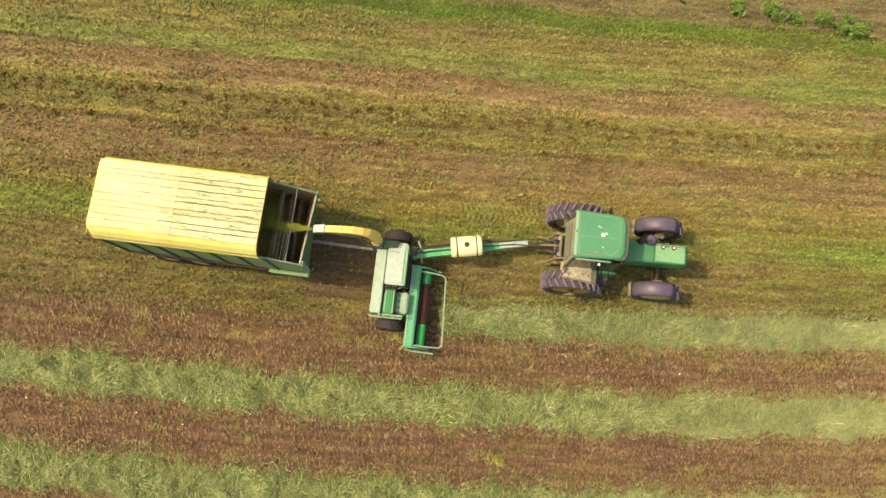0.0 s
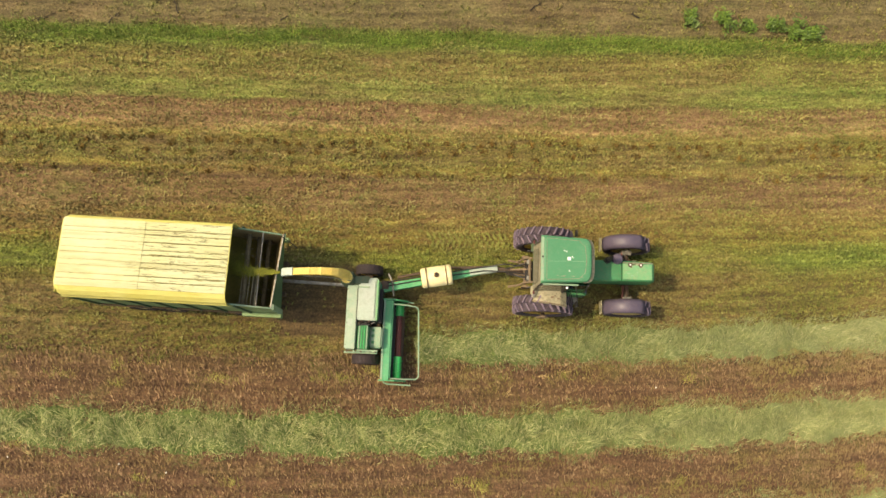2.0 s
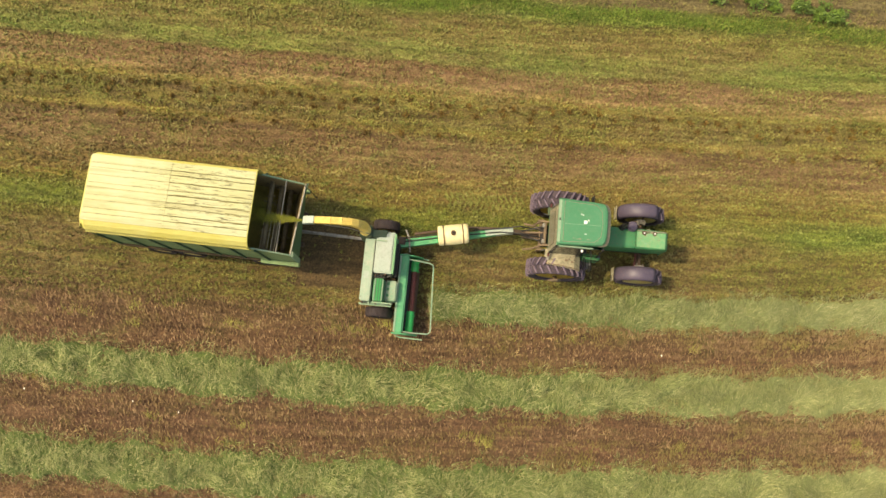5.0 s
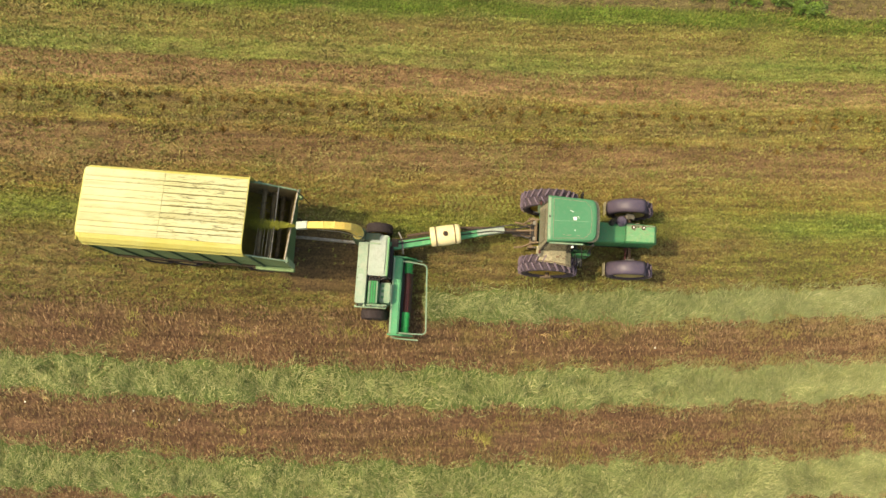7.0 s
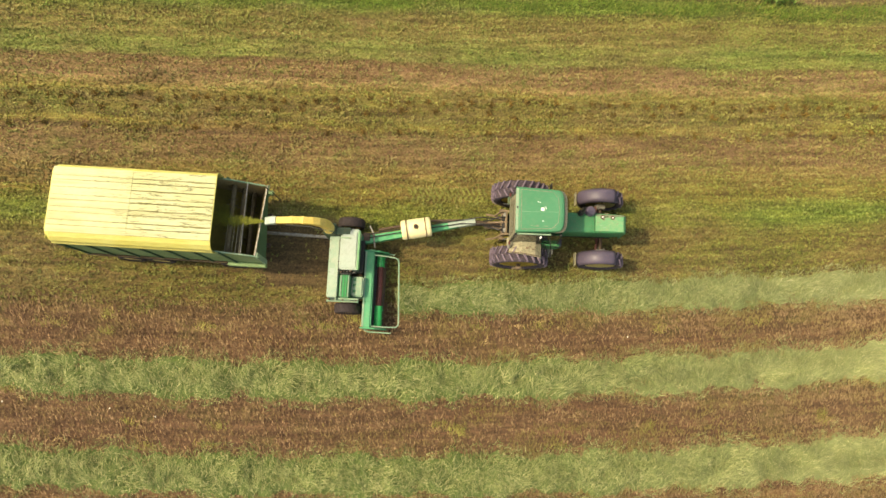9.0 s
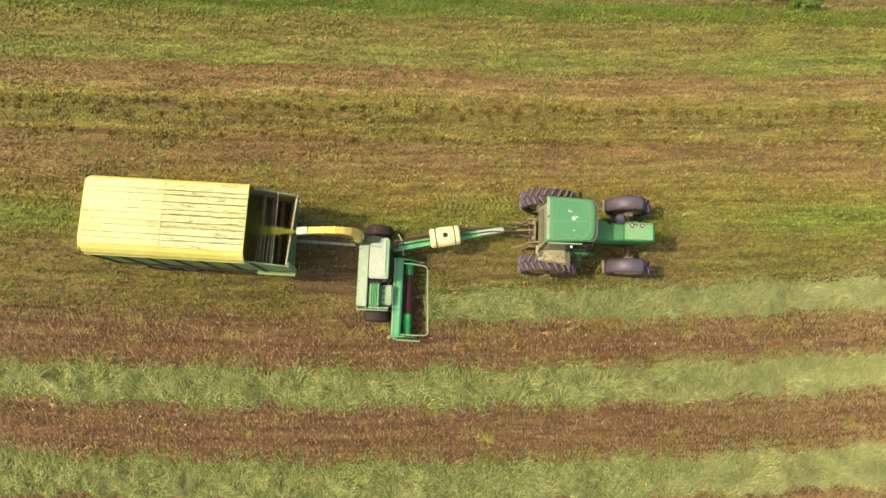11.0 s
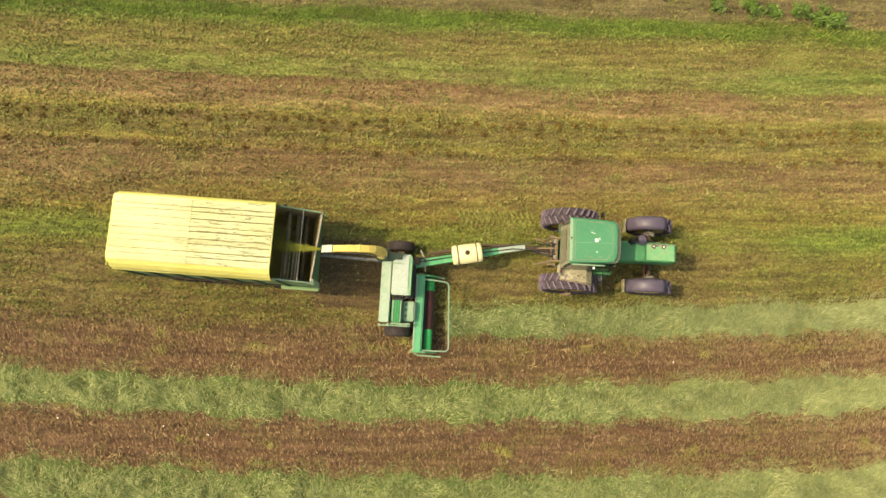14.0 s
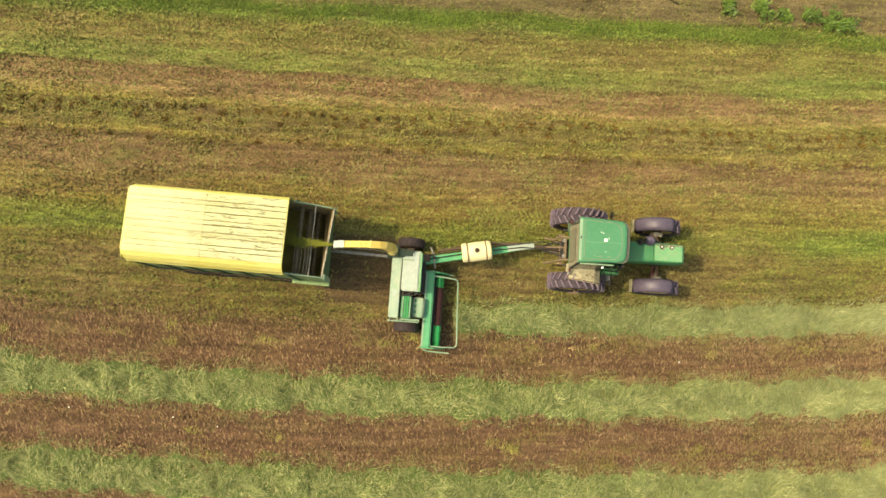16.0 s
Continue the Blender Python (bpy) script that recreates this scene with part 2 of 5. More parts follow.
def soil():
    m, nt, bsdf = start("stubble_field_soil")
    pos, x, v = row_coordinate(nt)
    earth, plants = field_colour(nt, 1, pos, x, v), field_colour(nt, 2, pos, x, v)
    clump = noise_node(nt, pos, 3.0, 6, 0.72, (0.35, 1.4, 1.0))
    col = mix(nt, ramp(nt, clump, [(0.42, 0.0), (0.62, 0.4)]), earth, plants)
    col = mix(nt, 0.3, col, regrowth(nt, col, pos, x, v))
    # brown painted in for the wagon's dusty shade behind the pickup
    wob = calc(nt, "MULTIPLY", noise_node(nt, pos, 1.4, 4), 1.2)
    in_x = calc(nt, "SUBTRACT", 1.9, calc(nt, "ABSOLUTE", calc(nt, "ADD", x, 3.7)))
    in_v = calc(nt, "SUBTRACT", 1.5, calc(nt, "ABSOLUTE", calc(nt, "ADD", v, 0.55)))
    shade_patch = ramp(nt, calc(nt, "SUBTRACT", calc(nt, "MULTIPLY", calc(nt, "MINIMUM", in_x, in_v), 2.0), wob), [(0.0, 0.0), (0.35, 0.8)])
    col = mix(nt, shade_patch, col, lin(88, 70, 46))
    col = row_streaks(nt, col, pos, x, v)
    crumb = noise_node(nt, pos, 16, 5, 0.75)
    col = mix(nt, 0.75, col, ramp(nt, crumb, [(0.36, 0.1), (0.64, 0.9)]), "SOFT_LIGHT")
    nt.links.new(col, bsdf.inputs["Base Color"])
    bsdf.inputs["Roughness"].default_value = 0.95
    bump(nt, bsdf, calc(nt, "ADD", crumb, clump), 0.8, 0.06)
    return m


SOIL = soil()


def straw(name, shades, share=0.5):
    """Stubble and short regrowth: takes the strip's plant colour, each tuft varied."""
    m, nt, bsdf = start(name)
    pos, x, v = row_coordinate(nt)
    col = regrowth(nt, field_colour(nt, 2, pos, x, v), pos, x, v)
    rnd = nt.nodes.new("ShaderNodeNewGeometry").outputs["Random Per Island"]
    # less contrast between tufts towards the tractor's end, imitating dust haze
    even = calc(nt, "MULTIPLY", ramp(nt, calc(nt, "DIVIDE", calc(nt, "ADD", x, 20.0), 40.0), [(0.4, 1.0), (0.8, 0.65)]), share)
    col = mix(nt, even, col, ramp(nt, rnd, [(i / (len(shades) - 1), lin(*s)) for i, s in enumerate(shades)]))
    # plants differ in hue from one hand's breadth to the next
    hue = noise_node(nt, pos, 2.6, 4, 0.7, (0.8, 1.3, 1.0))
    col = mix(nt, ramp(nt, hue, [(0.30, 0.5), (0.46, 0.0)]), col, lin(136, 108, 66))
    col = mix(nt, ramp(nt, hue, [(0.54, 0.0), (0.70, 0.55)]), col, lin(100, 124, 54))
    lush = ramp(nt, calc(nt, "DIVIDE", calc(nt, "ADD", x, 20.0), 40.0), [(0.5, 0.0), (0.78, 0.26)])
    col = mix(nt, lush, col, lin(138, 139, 64))
    col = row_streaks(nt, col, pos, x, v)
    fine = noise_node(nt, pos, 45, 2, 0.5)
    col = mix(nt, 0.3, col, ramp(nt, fine, [(0.3, 0.2), (0.7, 0.85)]), "OVERLAY")
    nt.links.new(col, bsdf.inputs["Base Color"])
    bsdf.inputs["Roughness"].default_value = 0.8
    return m


def leafy(name, shades, rough=0.7, scale=1.2, haze=0.0, mottle=0.5):
    """Leaves in several shades, paler towards the tractor's end of the field by the given share of painted dust haze.
    """
    m, nt, bsdf = start(name)
    geo = nt.nodes.new("ShaderNodeNewGeometry")
    col = ramp(nt, geo.outputs["Random Per Island"], [(i / (len(shades) - 1), lin(*s)) for i, s in enumerate(shades)])
    tone = noise_node(nt, geo.outputs["Position"], scale, 4)
    col = mix(nt, mottle, col, ramp(nt, tone, [(0.35, 0.25), (0.65, 0.85)]), "OVERLAY")
    # haze is put into the leaf colour, growing along x
    if haze:
        sep = nt.nodes.new("ShaderNodeSeparateXYZ")
        nt.links.new(geo.outputs["Position"], sep.inputs[0])
        east = ramp(nt, calc(nt, "DIVIDE", calc(nt, "ADD", sep.outputs[0], 20.0), 40.0), [(0.52, 0.0), (0.85, haze)])
        col = mix(nt, east, col, lin(176, 176, 128))
    nt.links.new(col, bsdf.inputs["Base Color"])
    bsdf.inputs["Roughness"].default_value = rough
    return m


def raked_stalks():
    m, nt, bsdf = start("raked_stalks")
    pos, x, v = row_coordinate(nt)
    rnd = nt.nodes.new("ShaderNodeNewGeometry").outputs["Random Per Island"]
    shades = [(89, 64, 49), (126, 96, 70), (107, 81, 60), (184, 152, 114), (100, 75, 56), (148, 120, 86), (94, 69, 54), (170, 140, 102), (122, 108, 58)]
    col = ramp(nt, rnd, [(i / (len(shades) - 1), lin(*q)) for i, q in enumerate(shades)])
    east = ramp(nt, calc(nt, "DIVIDE", calc(nt, "ADD", x, 20.0), 40.0), [(0.35, 0.15), (0.7, 0.75)])
    sprout = ramp(nt, noise_node(nt, pos, 0.9, 4, 0.65, (0.6, 1.5, 1.0)), [(0.46, 0.0), (0.6, 1.0)])
    col = mix(nt, calc(nt, "MULTIPLY", east, sprout), col, lin(128, 122, 58))
    # stalks paled along x: painted dust haze again
    col = mix(nt, ramp(nt, calc(nt, "DIVIDE", calc(nt, "ADD", x, 20.0), 40.0), [(0.55, 0.0), (0.85, 0.4)]), col, lin(172, 146, 108))
    col = row_streaks(nt, col, pos, x, v, 0.3)
    nt.links.new(col, bsdf.inputs["Base Color"])
    bsdf.inputs["Roughness"].default_value = 0.85
    return m


STUBBLE = straw("stubble_tufts", [(90, 80, 43), (138, 117, 71), (114, 125, 59), (160, 150, 95), (102, 88, 50), (139, 146, 72), (172, 164, 112), (99, 117, 57), (131, 104, 72), (121, 131, 62)], 0.40)
RAKED = raked_stalks()
DOCK = leafy("dark_weed_leaves", [(98, 74, 30), (122, 92, 42), (102, 88, 36), (132, 104, 50)], 0.8)
DRY = leafy("dry_straw", [(150, 124, 76), (184, 160, 108), (166, 140, 90)], 0.75)
HAY = leafy("cut_grass_blades", [(50, 69, 29), (128, 141, 80), (90, 111, 52), (182, 180, 124), (65, 88, 38), (150, 154, 96), (101, 120, 56), (196, 190, 138)], haze=0.32, mottle=0.2)
HAY_FRESH = leafy("fresh_cut_grass_blades", [(47, 67, 29), (121, 136, 77), (85, 107, 50), (177, 176, 122), (62, 86, 37), (145, 150, 95), (96, 115, 55), (185, 182, 136)], haze=0.3, mottle=0.16)
HAY_CORE = leafy("matted_cut_grass", [(78, 95, 45), (88, 105, 50)], 0.9, 14, 0.4)
CLUMP = leafy("pale_grass_clumps", [(128, 128, 58), (164, 152, 84), (112, 122, 52), (178, 160, 100)], 0.8)
PRESSED = leafy("pressed_stubble", [(96, 104, 44), (140, 140, 70), (116, 122, 54)], 0.8)
VERGE = leafy("verge_grass_blades", [(70, 100, 30), (112, 138, 46), (90, 118, 40), (134, 140, 66)])
WEED = leafy("shrub_leaves", [(54, 78, 24), (94, 118, 40), (72, 96, 30)], 0.55)
CHOP = leafy("chopped_forage_flakes", [(120, 124, 40), (146, 146, 52), (100, 108, 36)], 0.8)


# ---- mesh tools ----
def part(name, bm, material, parent=None, label="", m=None, smooth=False):
    """Links a bmesh as one mesh object under a thing or a part."""
    me = bpy.data.meshes.new(name)
    bmesh.ops.recalc_face_normals(bm, faces=bm.faces[:])
    if smooth:
        for f in bm.faces:
            f.smooth = True
    bm.to_mesh(me)
    bm.free()
    me.materials.append(material)
    ob = new(name, me)
    if parent:
        ob.parent = parent
    if m is not None:
        ob.matrix_basis = m
    if label:
        tagged(ob, label)
    return ob


def thing(name, label, category, m, group="", kind=""):
    ob = new(name)
    ob.matrix_basis = m
    return tagged(ob, label, category, group, kind)


def box(bm, x0, x1, y0, y1, z0, z1, bev=0.0):
    vs = [bm.verts.new((x, y, z)) for x in (x0, x1) for y in (y0, y1) for z in (z0, z1)]
    fs = [bm.faces.new([vs[i] for i in q]) for q in ((0, 1, 3, 2), (4, 6, 7, 5), (0, 4, 5, 1), (2, 3, 7, 6), (0, 2, 6, 4), (1, 5, 7, 3))]
    if bev:
        es = list({e for f in fs for e in f.edges})
        bmesh.ops.bevel(bm, geom=es, offset=bev, segments=2, affect="EDGES")
    return bm


def cuboid(x0, x1, y0, y1, z0, z1, bev=0.0):
    return box(bmesh.new(), x0, x1, y0, y1, z0, z1, bev)


def loft(bm, loops, closed=True, caps=True):
    rings = [[bm.verts.new(p) for p in lp] for lp in loops]
    n = len(rings[0])
    for a, b in zip(rings, rings[1:]):
        for i in range(n if closed else n - 1):
            j = (i + 1) % n
            bm.faces.new((a[i], a[j], b[j], b[i]))
    if caps and closed:
        bm.faces.new(rings[0])
        bm.faces.new(rings[-1])
    return bm


def tube(bm, path, r, n=8):
    """A pipe along points; r may be one radius or one for each point."""
    pts = [Vector(p) for p in path]
    rs = r if isinstance(r, (list, tuple)) else [r] * len(pts)
    loops = []
    for i, p in enumerate(pts):
        d = (pts[min(i + 1, len(pts) - 1)] - pts[max(i - 1, 0)]).normalized()
        s = d.cross(Vector((0, 0, 1)))
        s = s.normalized() if s.length > 1e-3 else Vector((0, 1, 0))
        u = s.cross(d)
        loops.append([p + (s * math.cos(k * math.tau / n) + u * math.sin(k * math.tau / n)) * rs[i] for k in range(n)])
    return loft(bm, loops)


def lathe(bm, profile, n=28, axis="Y", at=(0, 0, 0)):
    """Turns (radius, along) round an axis."""
    loops = []
    for r, h in profile:
        lp = []
        for k in range(n):
            c, s = r * math.cos(k * math.tau / n), r * math.sin(k * math.tau / n)
            p = {"X": (h, c, s), "Y": (c, h, s), "Z": (c, s, h)}[axis]
            lp.append((p[0] + at[0], p[1] + at[1], p[2] + at[2]))
        loops.append(lp)
    return loft(bm, loops)


def raw_mesh(name, verts, faces_tri, material, ob_name=None):
    """A big mesh straight from arrays of corners and triangles."""
    me = bpy.data.meshes.new(name)
    me.vertices.add(len(verts))
    me.vertices.foreach_set("co", verts.astype(np.float32).ravel())
    k = faces_tri.shape[1]
    me.loops.add(faces_tri.size)
    me.loops.foreach_set("vertex_index", faces_tri.astype(np.int32).ravel())
    me.polygons.add(len(faces_tri))
    me.polygons.foreach_set("loop_start", np.arange(0, faces_tri.size, k, dtype=np.int32))
    me.update(calc_edges=True)
    me.validate()
    me.materials.append(material)
    return new(ob_name or name, me)


# ---- ground ----
RNG = np.random.default_rng(7)


def row_bend(x, y):
    up = np.clip((y + 4.4) * 0.08, 0, 1)
    return (-0.028 - 0.043 * up) * x + 0.0025 * (1 - up) * x * x


def relief(x, y):
    """Height of the field: soft swells and shallow ruts along the rows."""
    v = y - row_bend(x, y)
    near = np.exp(-np.maximum(0, np.hypot(x, y) - 22) / 6)
    return near * (0.018 * np.sin(x * 0.9 + 1.3 * np.sin(y * 0.7)) + 0.015 * np.sin(v * 4.1 + 0.6 * np.sin(x * 0.35)) + 0.008 * np.sin(x * 3.1 + y * 2.3))


def build_ground():
    xs = np.concatenate([[-1500, -500, -160, -60, -32], np.arange(-22, 22.1, 0.22), [32, 60, 160, 500, 1500]])
    ys = np.concatenate([[-1500, -500, -160, -60, -26], np.arange(-14, 16.1, 0.22), [26, 60, 160, 500, 1500]])
    gx, gy = np.meshgrid(xs, ys)
    gz = relief(gx, gy)
    verts = np.stack([gx, gy, gz], -1).reshape(-1, 3)
    nx, ny = len(xs), len(ys)
    i = (np.arange(ny - 1)[:, None] * nx + np.arange(nx - 1)[None]).ravel()
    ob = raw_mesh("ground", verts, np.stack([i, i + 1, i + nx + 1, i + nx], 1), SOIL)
    ob.data.polygons.foreach_set("use_smooth", np.ones(len(ob.data.polygons), dtype=bool))
    return tagged(ob, "brown and green mown stubble field soil in long strips", "ground", kind="structure")


def blades(name, root, length, width, heading, lean, material, segs=2, curl=0.5):
    """Many thin curved blades. lean: angle from upright at the root, in radians."""
    n = len(root)
    hd = np.stack([np.cos(heading), np.sin(heading), np.zeros(n)], 1)
    side = np.stack([-np.sin(heading), np.cos(heading), np.zeros(n)], 1)
    pts, cur = [], root.copy()
    for k in range(segs + 1):
        w = width * (1 - 0.85 * k / segs)
        pts += [cur - side * w[:, None] / 2, cur + side * w[:, None] / 2]
        ang = lean + curl * k
        cur = cur + (hd * np.sin(ang)[:, None] + np.array([0, 0, 1.0]) * np.cos(ang)[:, None]) * (length / segs)[:, None]
    m = 2 * (segs + 1)
    verts = np.stack(pts, 1).reshape(-1, 3)
    base = (np.arange(n) * m)[:, None]
    quads = np.concatenate([base + np.array([[2 * k, 2 * k + 1, 2 * k + 3, 2 * k + 2]]) for k in range(segs)])
    return raw_mesh(name, verts, quads, material)


build_ground()


def tufts(name, root, reach, width, heading, lean, material):
    """Plants of several pointed leaves that spring from one crown. The arrays hold one row for each plant, one column for each leaf."""
    n, k = reach.shape
    way = np.stack([np.cos(heading) * np.sin(lean), np.sin(heading) * np.sin(lean), np.cos(lean)], -1)
    side = np.stack([-np.sin(heading), np.cos(heading), np.zeros((n, k))], -1) * width[..., None] / 2
    mid = root[:, None] + way * (reach * 0.5)[..., None] + np.array([0, 0, 0.008])
    tip = root[:, None] + way * reach[..., None]
    tip[..., 2] -= reach * 0.12
    verts = np.concatenate([root[:, None], np.stack([mid - side, tip, mid + side], 2).reshape(n, 3 * k, 3)], 1)
    base = (np.arange(n) * (3 * k + 1))[:, None]
    quads = np.concatenate([base + np.array([[0, 1 + 3 * j, 2 + 3 * j, 3 + 3 * j]]) for j in range(k)])
    return raw_mesh(name, verts.reshape(-1, 3), quads, material)


def spread(x0, x1, y0, y1, step):
    """Plant sites: an uneven grid, so that none crowd and none leave wide holes."""
    gx, gy = np.meshgrid(np.arange(x0, x1, step), np.arange(y0, y1, step))
    gx = gx + step * 0.5 * (np.arange(gx.shape[0]) % 2)[:, None]
    return (gx + RNG.normal(0, step * 0.3, gx.shape)).ravel(), (gy + RNG.normal(0, step * 0.3, gy.shape)).ravel()


def stubble():
    """Mown crowns north of the raked strips, upright cut stalks on them."""
    x, y = spread(-18, 18, -4.2, 11.5, 0.108)
    v = y - row_bend(x, y)
    clump = np.array([noise.noise((a * 0.4, b * 1.6, 0)) + 0.6 * noise.noise((a * 1.5, b * 3.0, 4)) for a, b in zip(x, y)])
    keep = (v > -2.45 + 0.12 * np.sin(x * 2.3)) & (RNG.uniform(0, 1, len(x)) < np.clip(0.92 + 0.4 * clump, 0.45, 0.98) * np.where(v > 8.5, 0.3, 1))
    # crowns left out behind the pickup, standing in for the brown shade there
    shaded_gap = (x > -4.9) & (x < -2.2) & (v > -1.75 + 0.15 * np.sin(3 * x)) & (v < 0.5 + 0.15 * np.sin(4 * x))
    keep &= ~shaded_gap | (RNG.uniform(0, 1, len(x)) < 0.06)
    # half the crowns below the tractor are dropped to imitate its dusty brown shade
    scuffed = (x > 0.9) & (x < 6.1) & (y > -1.15 + 0.1 * np.sin(3 * x)) & (y < 0.25)
    keep &= ~scuffed | (RNG.uniform(0, 1, len(x)) < 0.5)
    x, y, v, clump = x[keep], y[keep], v[keep], clump[keep]
    n, k = len(x), 8
    # taller thin stalks beside the windrows, leafy crowns further north
    stalky = (RNG.uniform(0, 1, n) < np.where(v < 0.2, 0.8, 0.3))[:, None]
    size = (RNG.uniform(0.6, 1.15, n) * np.clip(1 + 0.3 * clump, 0.7, 1.35))[:, None]
    reach = np.where(stalky, RNG.uniform(0.08, 0.18, (n, k)), RNG.uniform(0.06, 0.13, (n, k))) * size
    width = np.where(stalky, RNG.uniform(0.014, 0.028, (n, k)), RNG.uniform(0.025, 0.05, (n, k))) * size
    heading = np.where(stalky, RNG.normal(1.6, 0.7, (n, k)), RNG.uniform(0, math.tau, (n, k)))
    ob = tufts("field_stubble", np.stack([x, y, relief(x, y) - 0.004], 1), reach, width, heading, RNG.uniform(0.15, 1.15, (n, k)), STUBBLE)
    tagged(ob, "short dry straw-coloured and green stubble tufts covering the mown field", "stubble", kind="stuff")
    # raked ground: rows of thin cut stalks, most of them leaning away across the rows
    n = 90000
    x, v = RNG.uniform(-18, 18, n), RNG.uniform(-9.6, -2.2, n)
    v = np.where(RNG.uniform(0, 1, n) < 0.45, np.round(v / 0.16) * 0.16 + RNG.normal(0, 0.03, n), v)
    y = v + row_bend(x, v)
    clump = np.array([noise.noise((a * 0.5, b * 2.4, 2)) + 0.5 * noise.noise((a * 2.6, b * 4.0, 8)) for a, b in zip(x, v)])
    keep = RNG.uniform(0, 1, n) < np.clip(0.66 + 0.6 * clump, 0.2, 1)
    x, y = x[keep], y[keep]
    n, k = len(x), 3
    size = RNG.uniform(0.6, 1.35, n)[:, None]
    way = RNG.normal(1.62, 0.22, n)[:, None] + RNG.normal(0, 0.22, (n, k))
    ob = tufts("raked_stubble", np.stack([x, y, relief(x, y) - 0.005], 1), RNG.uniform(0.09, 0.20, (n, k)) * size, RNG.uniform(0.010, 0.022, (n, k)), way, RNG.uniform(0.5, 1.25, (n, k)), RAKED)
    tagged(ob, "short tan and brown cut stalks on bare raked soil", "stubble", kind="stuff")


stubble()


def weeds():
    """Dark broad-leaved clumps in two loose lines along the rows."""
    spots = []
    for vc, gap in ((4.44, 0.46), (4.12, 0.95), (3.40, 1.3)):
        x = -18.0
        while x < 18:
            x += gap * RNG.uniform(0.75, 1.5)
            v = vc + RNG.normal(0, 0.06)
            spots.append((x, v + float(row_bend(np.float64(x), np.float64(v)))))
    sp = np.array(spots)
    per = 30
    cx, cy = np.repeat(sp[:, 0], per), np.repeat(sp[:, 1], per)
    k = len(cx)
    cx, cy = cx + RNG.normal(0, 0.045, k), cy + RNG.normal(0, 0.04, k)
    root = np.stack([cx, cy, relief(cx, cy)], 1)
    ob = blades("weed_clumps", root, RNG.uniform(0.10, 0.17, k), RNG.uniform(0.025, 0.05, k), RNG.uniform(0, math.tau, k), RNG.uniform(0.2, 1.0, k), DOCK, 1, 0.3)
    tagged(ob, "dark brown-green weed clumps standing in lines in the stubble", "weeds", kind="stuff")


weeds()


def windrow(x0, x1, vc, half, height, label, dens=950, hay=None):
    """A long heap of cut grass lying on the stubble: a tangled core with loose blades over it."""
    rag = lambda x: half * (1 + 0.15 * np.sin(x * 1.7 + vc) + 0.10 * np.sin(x * 4.3 + 2 * vc) + 0.08 * np.sin(x * 9.1))
    lumps = lambda x, v: np.array([noise.noise((a * 1.5, b * 2.2, 3.0)) + 0.5 * noise.noise((a * 4.0, b * 4.0, 9.0)) for a, b in zip(x, v)])
    rise = lambda x, v, s: height * np.clip(1 - s * s, 0, 1) * np.clip(0.8 + 0.85 * lumps(x, v), 0.12, 2)
    n = int((x1 - x0) * 2 * half * dens)
    x = RNG.uniform(x0, x1, n)
    s = np.clip(RNG.normal(0, 0.56, n), -1.25, 1.25)
    yv = vc + s * rag(x)
    y = yv + row_bend(x, yv)
    z = relief(x, y) + rise(x, yv, s) * RNG.uniform(0.75, 1.05, n) + 0.01
    swirl = np.array([noise.noise((a * 1.1, b * 1.4, 6.0)) for a, b in zip(x, yv)]) * 2.6
    heading = 1.15 + swirl + RNG.normal(0, 0.6, n)
    ob = blades("grass_windrow", np.stack([x, y, z], 1), RNG.uniform(0.09, 0.27, n), RNG.uniform(0.009, 0.019, n), heading, RNG.uniform(0.6, 1.55, n), hay or HAY, 2, 0.32)
    gx, gs = np.meshgrid(np.arange(x0 + 0.1, x1, 0.08), np.linspace(-0.92, 0.92, 15))
    fx, fs = gx.ravel(), gs.ravel()
    fv = vc + fs * rag(fx)
    fy = fv + row_bend(fx, fv)
    core = np.stack([fx, fy, relief(fx, fy) + 0.8 * rise(fx, fv, fs) - 0.02], 1)
    nx, ny = gx.shape[1], gx.shape[0]
    i = (np.arange(ny - 1)[:, None] * nx + np.arange(nx - 1)[None]).ravel()
    heart = raw_mesh("core", core, np.stack([i, i + 1, i + nx + 1, i + nx], 1), HAY_CORE)
    heart.parent = ob
    tagged(heart, "dense matted heart of the windrow")
    return tagged(ob, label, "windrow", kind="stuff")


windrow(-0.75, 18, -1.98, 0.52, 0.26, "pale green windrow of cut grass lying ahead of the pickup", 1000, HAY_FRESH)
windrow(-18, 18, -4.53, 0.61, 0.30, "long pale green windrow of cut grass on bare stubble")
windrow(-18, 18, -7.36, 0.64, 0.30, "outer pale green windrow of cut grass on bare stubble")


def straw_wisps():
    """Loose dry wisps left behind by the rake."""
    m = 12
    x = RNG.uniform(-16, 16, m)
    v = np.where(RNG.uniform(0, 1, m) < 0.5, RNG.uniform(-3.6, -2.4, m), RNG.uniform(-6.5, -5.2, m))
    turn = RNG.normal(0.2, 0.5, m)
    per = 14
    t = RNG.normal(0, 0.11, (m, per))
    cx = (x[:, None] + t * np.cos(turn)[:, None] + RNG.normal(0, 0.02, (m, per))).ravel()
    cv = (v[:, None] + t * np.sin(turn)[:, None] + RNG.normal(0, 0.02, (m, per))).ravel()
    cy = cv + row_bend(cx, cv)
    k = len(cx)
    ob = blades("straw_wisps", np.stack([cx, cy, relief(cx, cy) + 0.09], 1), RNG.uniform(0.08, 0.2, k), RNG.uniform(0.008, 0.014, k), np.repeat(turn, per) + RNG.normal(0, 0.5, k), RNG.uniform(1.3, 1.7, k), DRY, 1, 0.1)
    tagged(ob, "pale dry straw wisps lying on the raked stubble", "straw", kind="stuff")


straw_wisps()


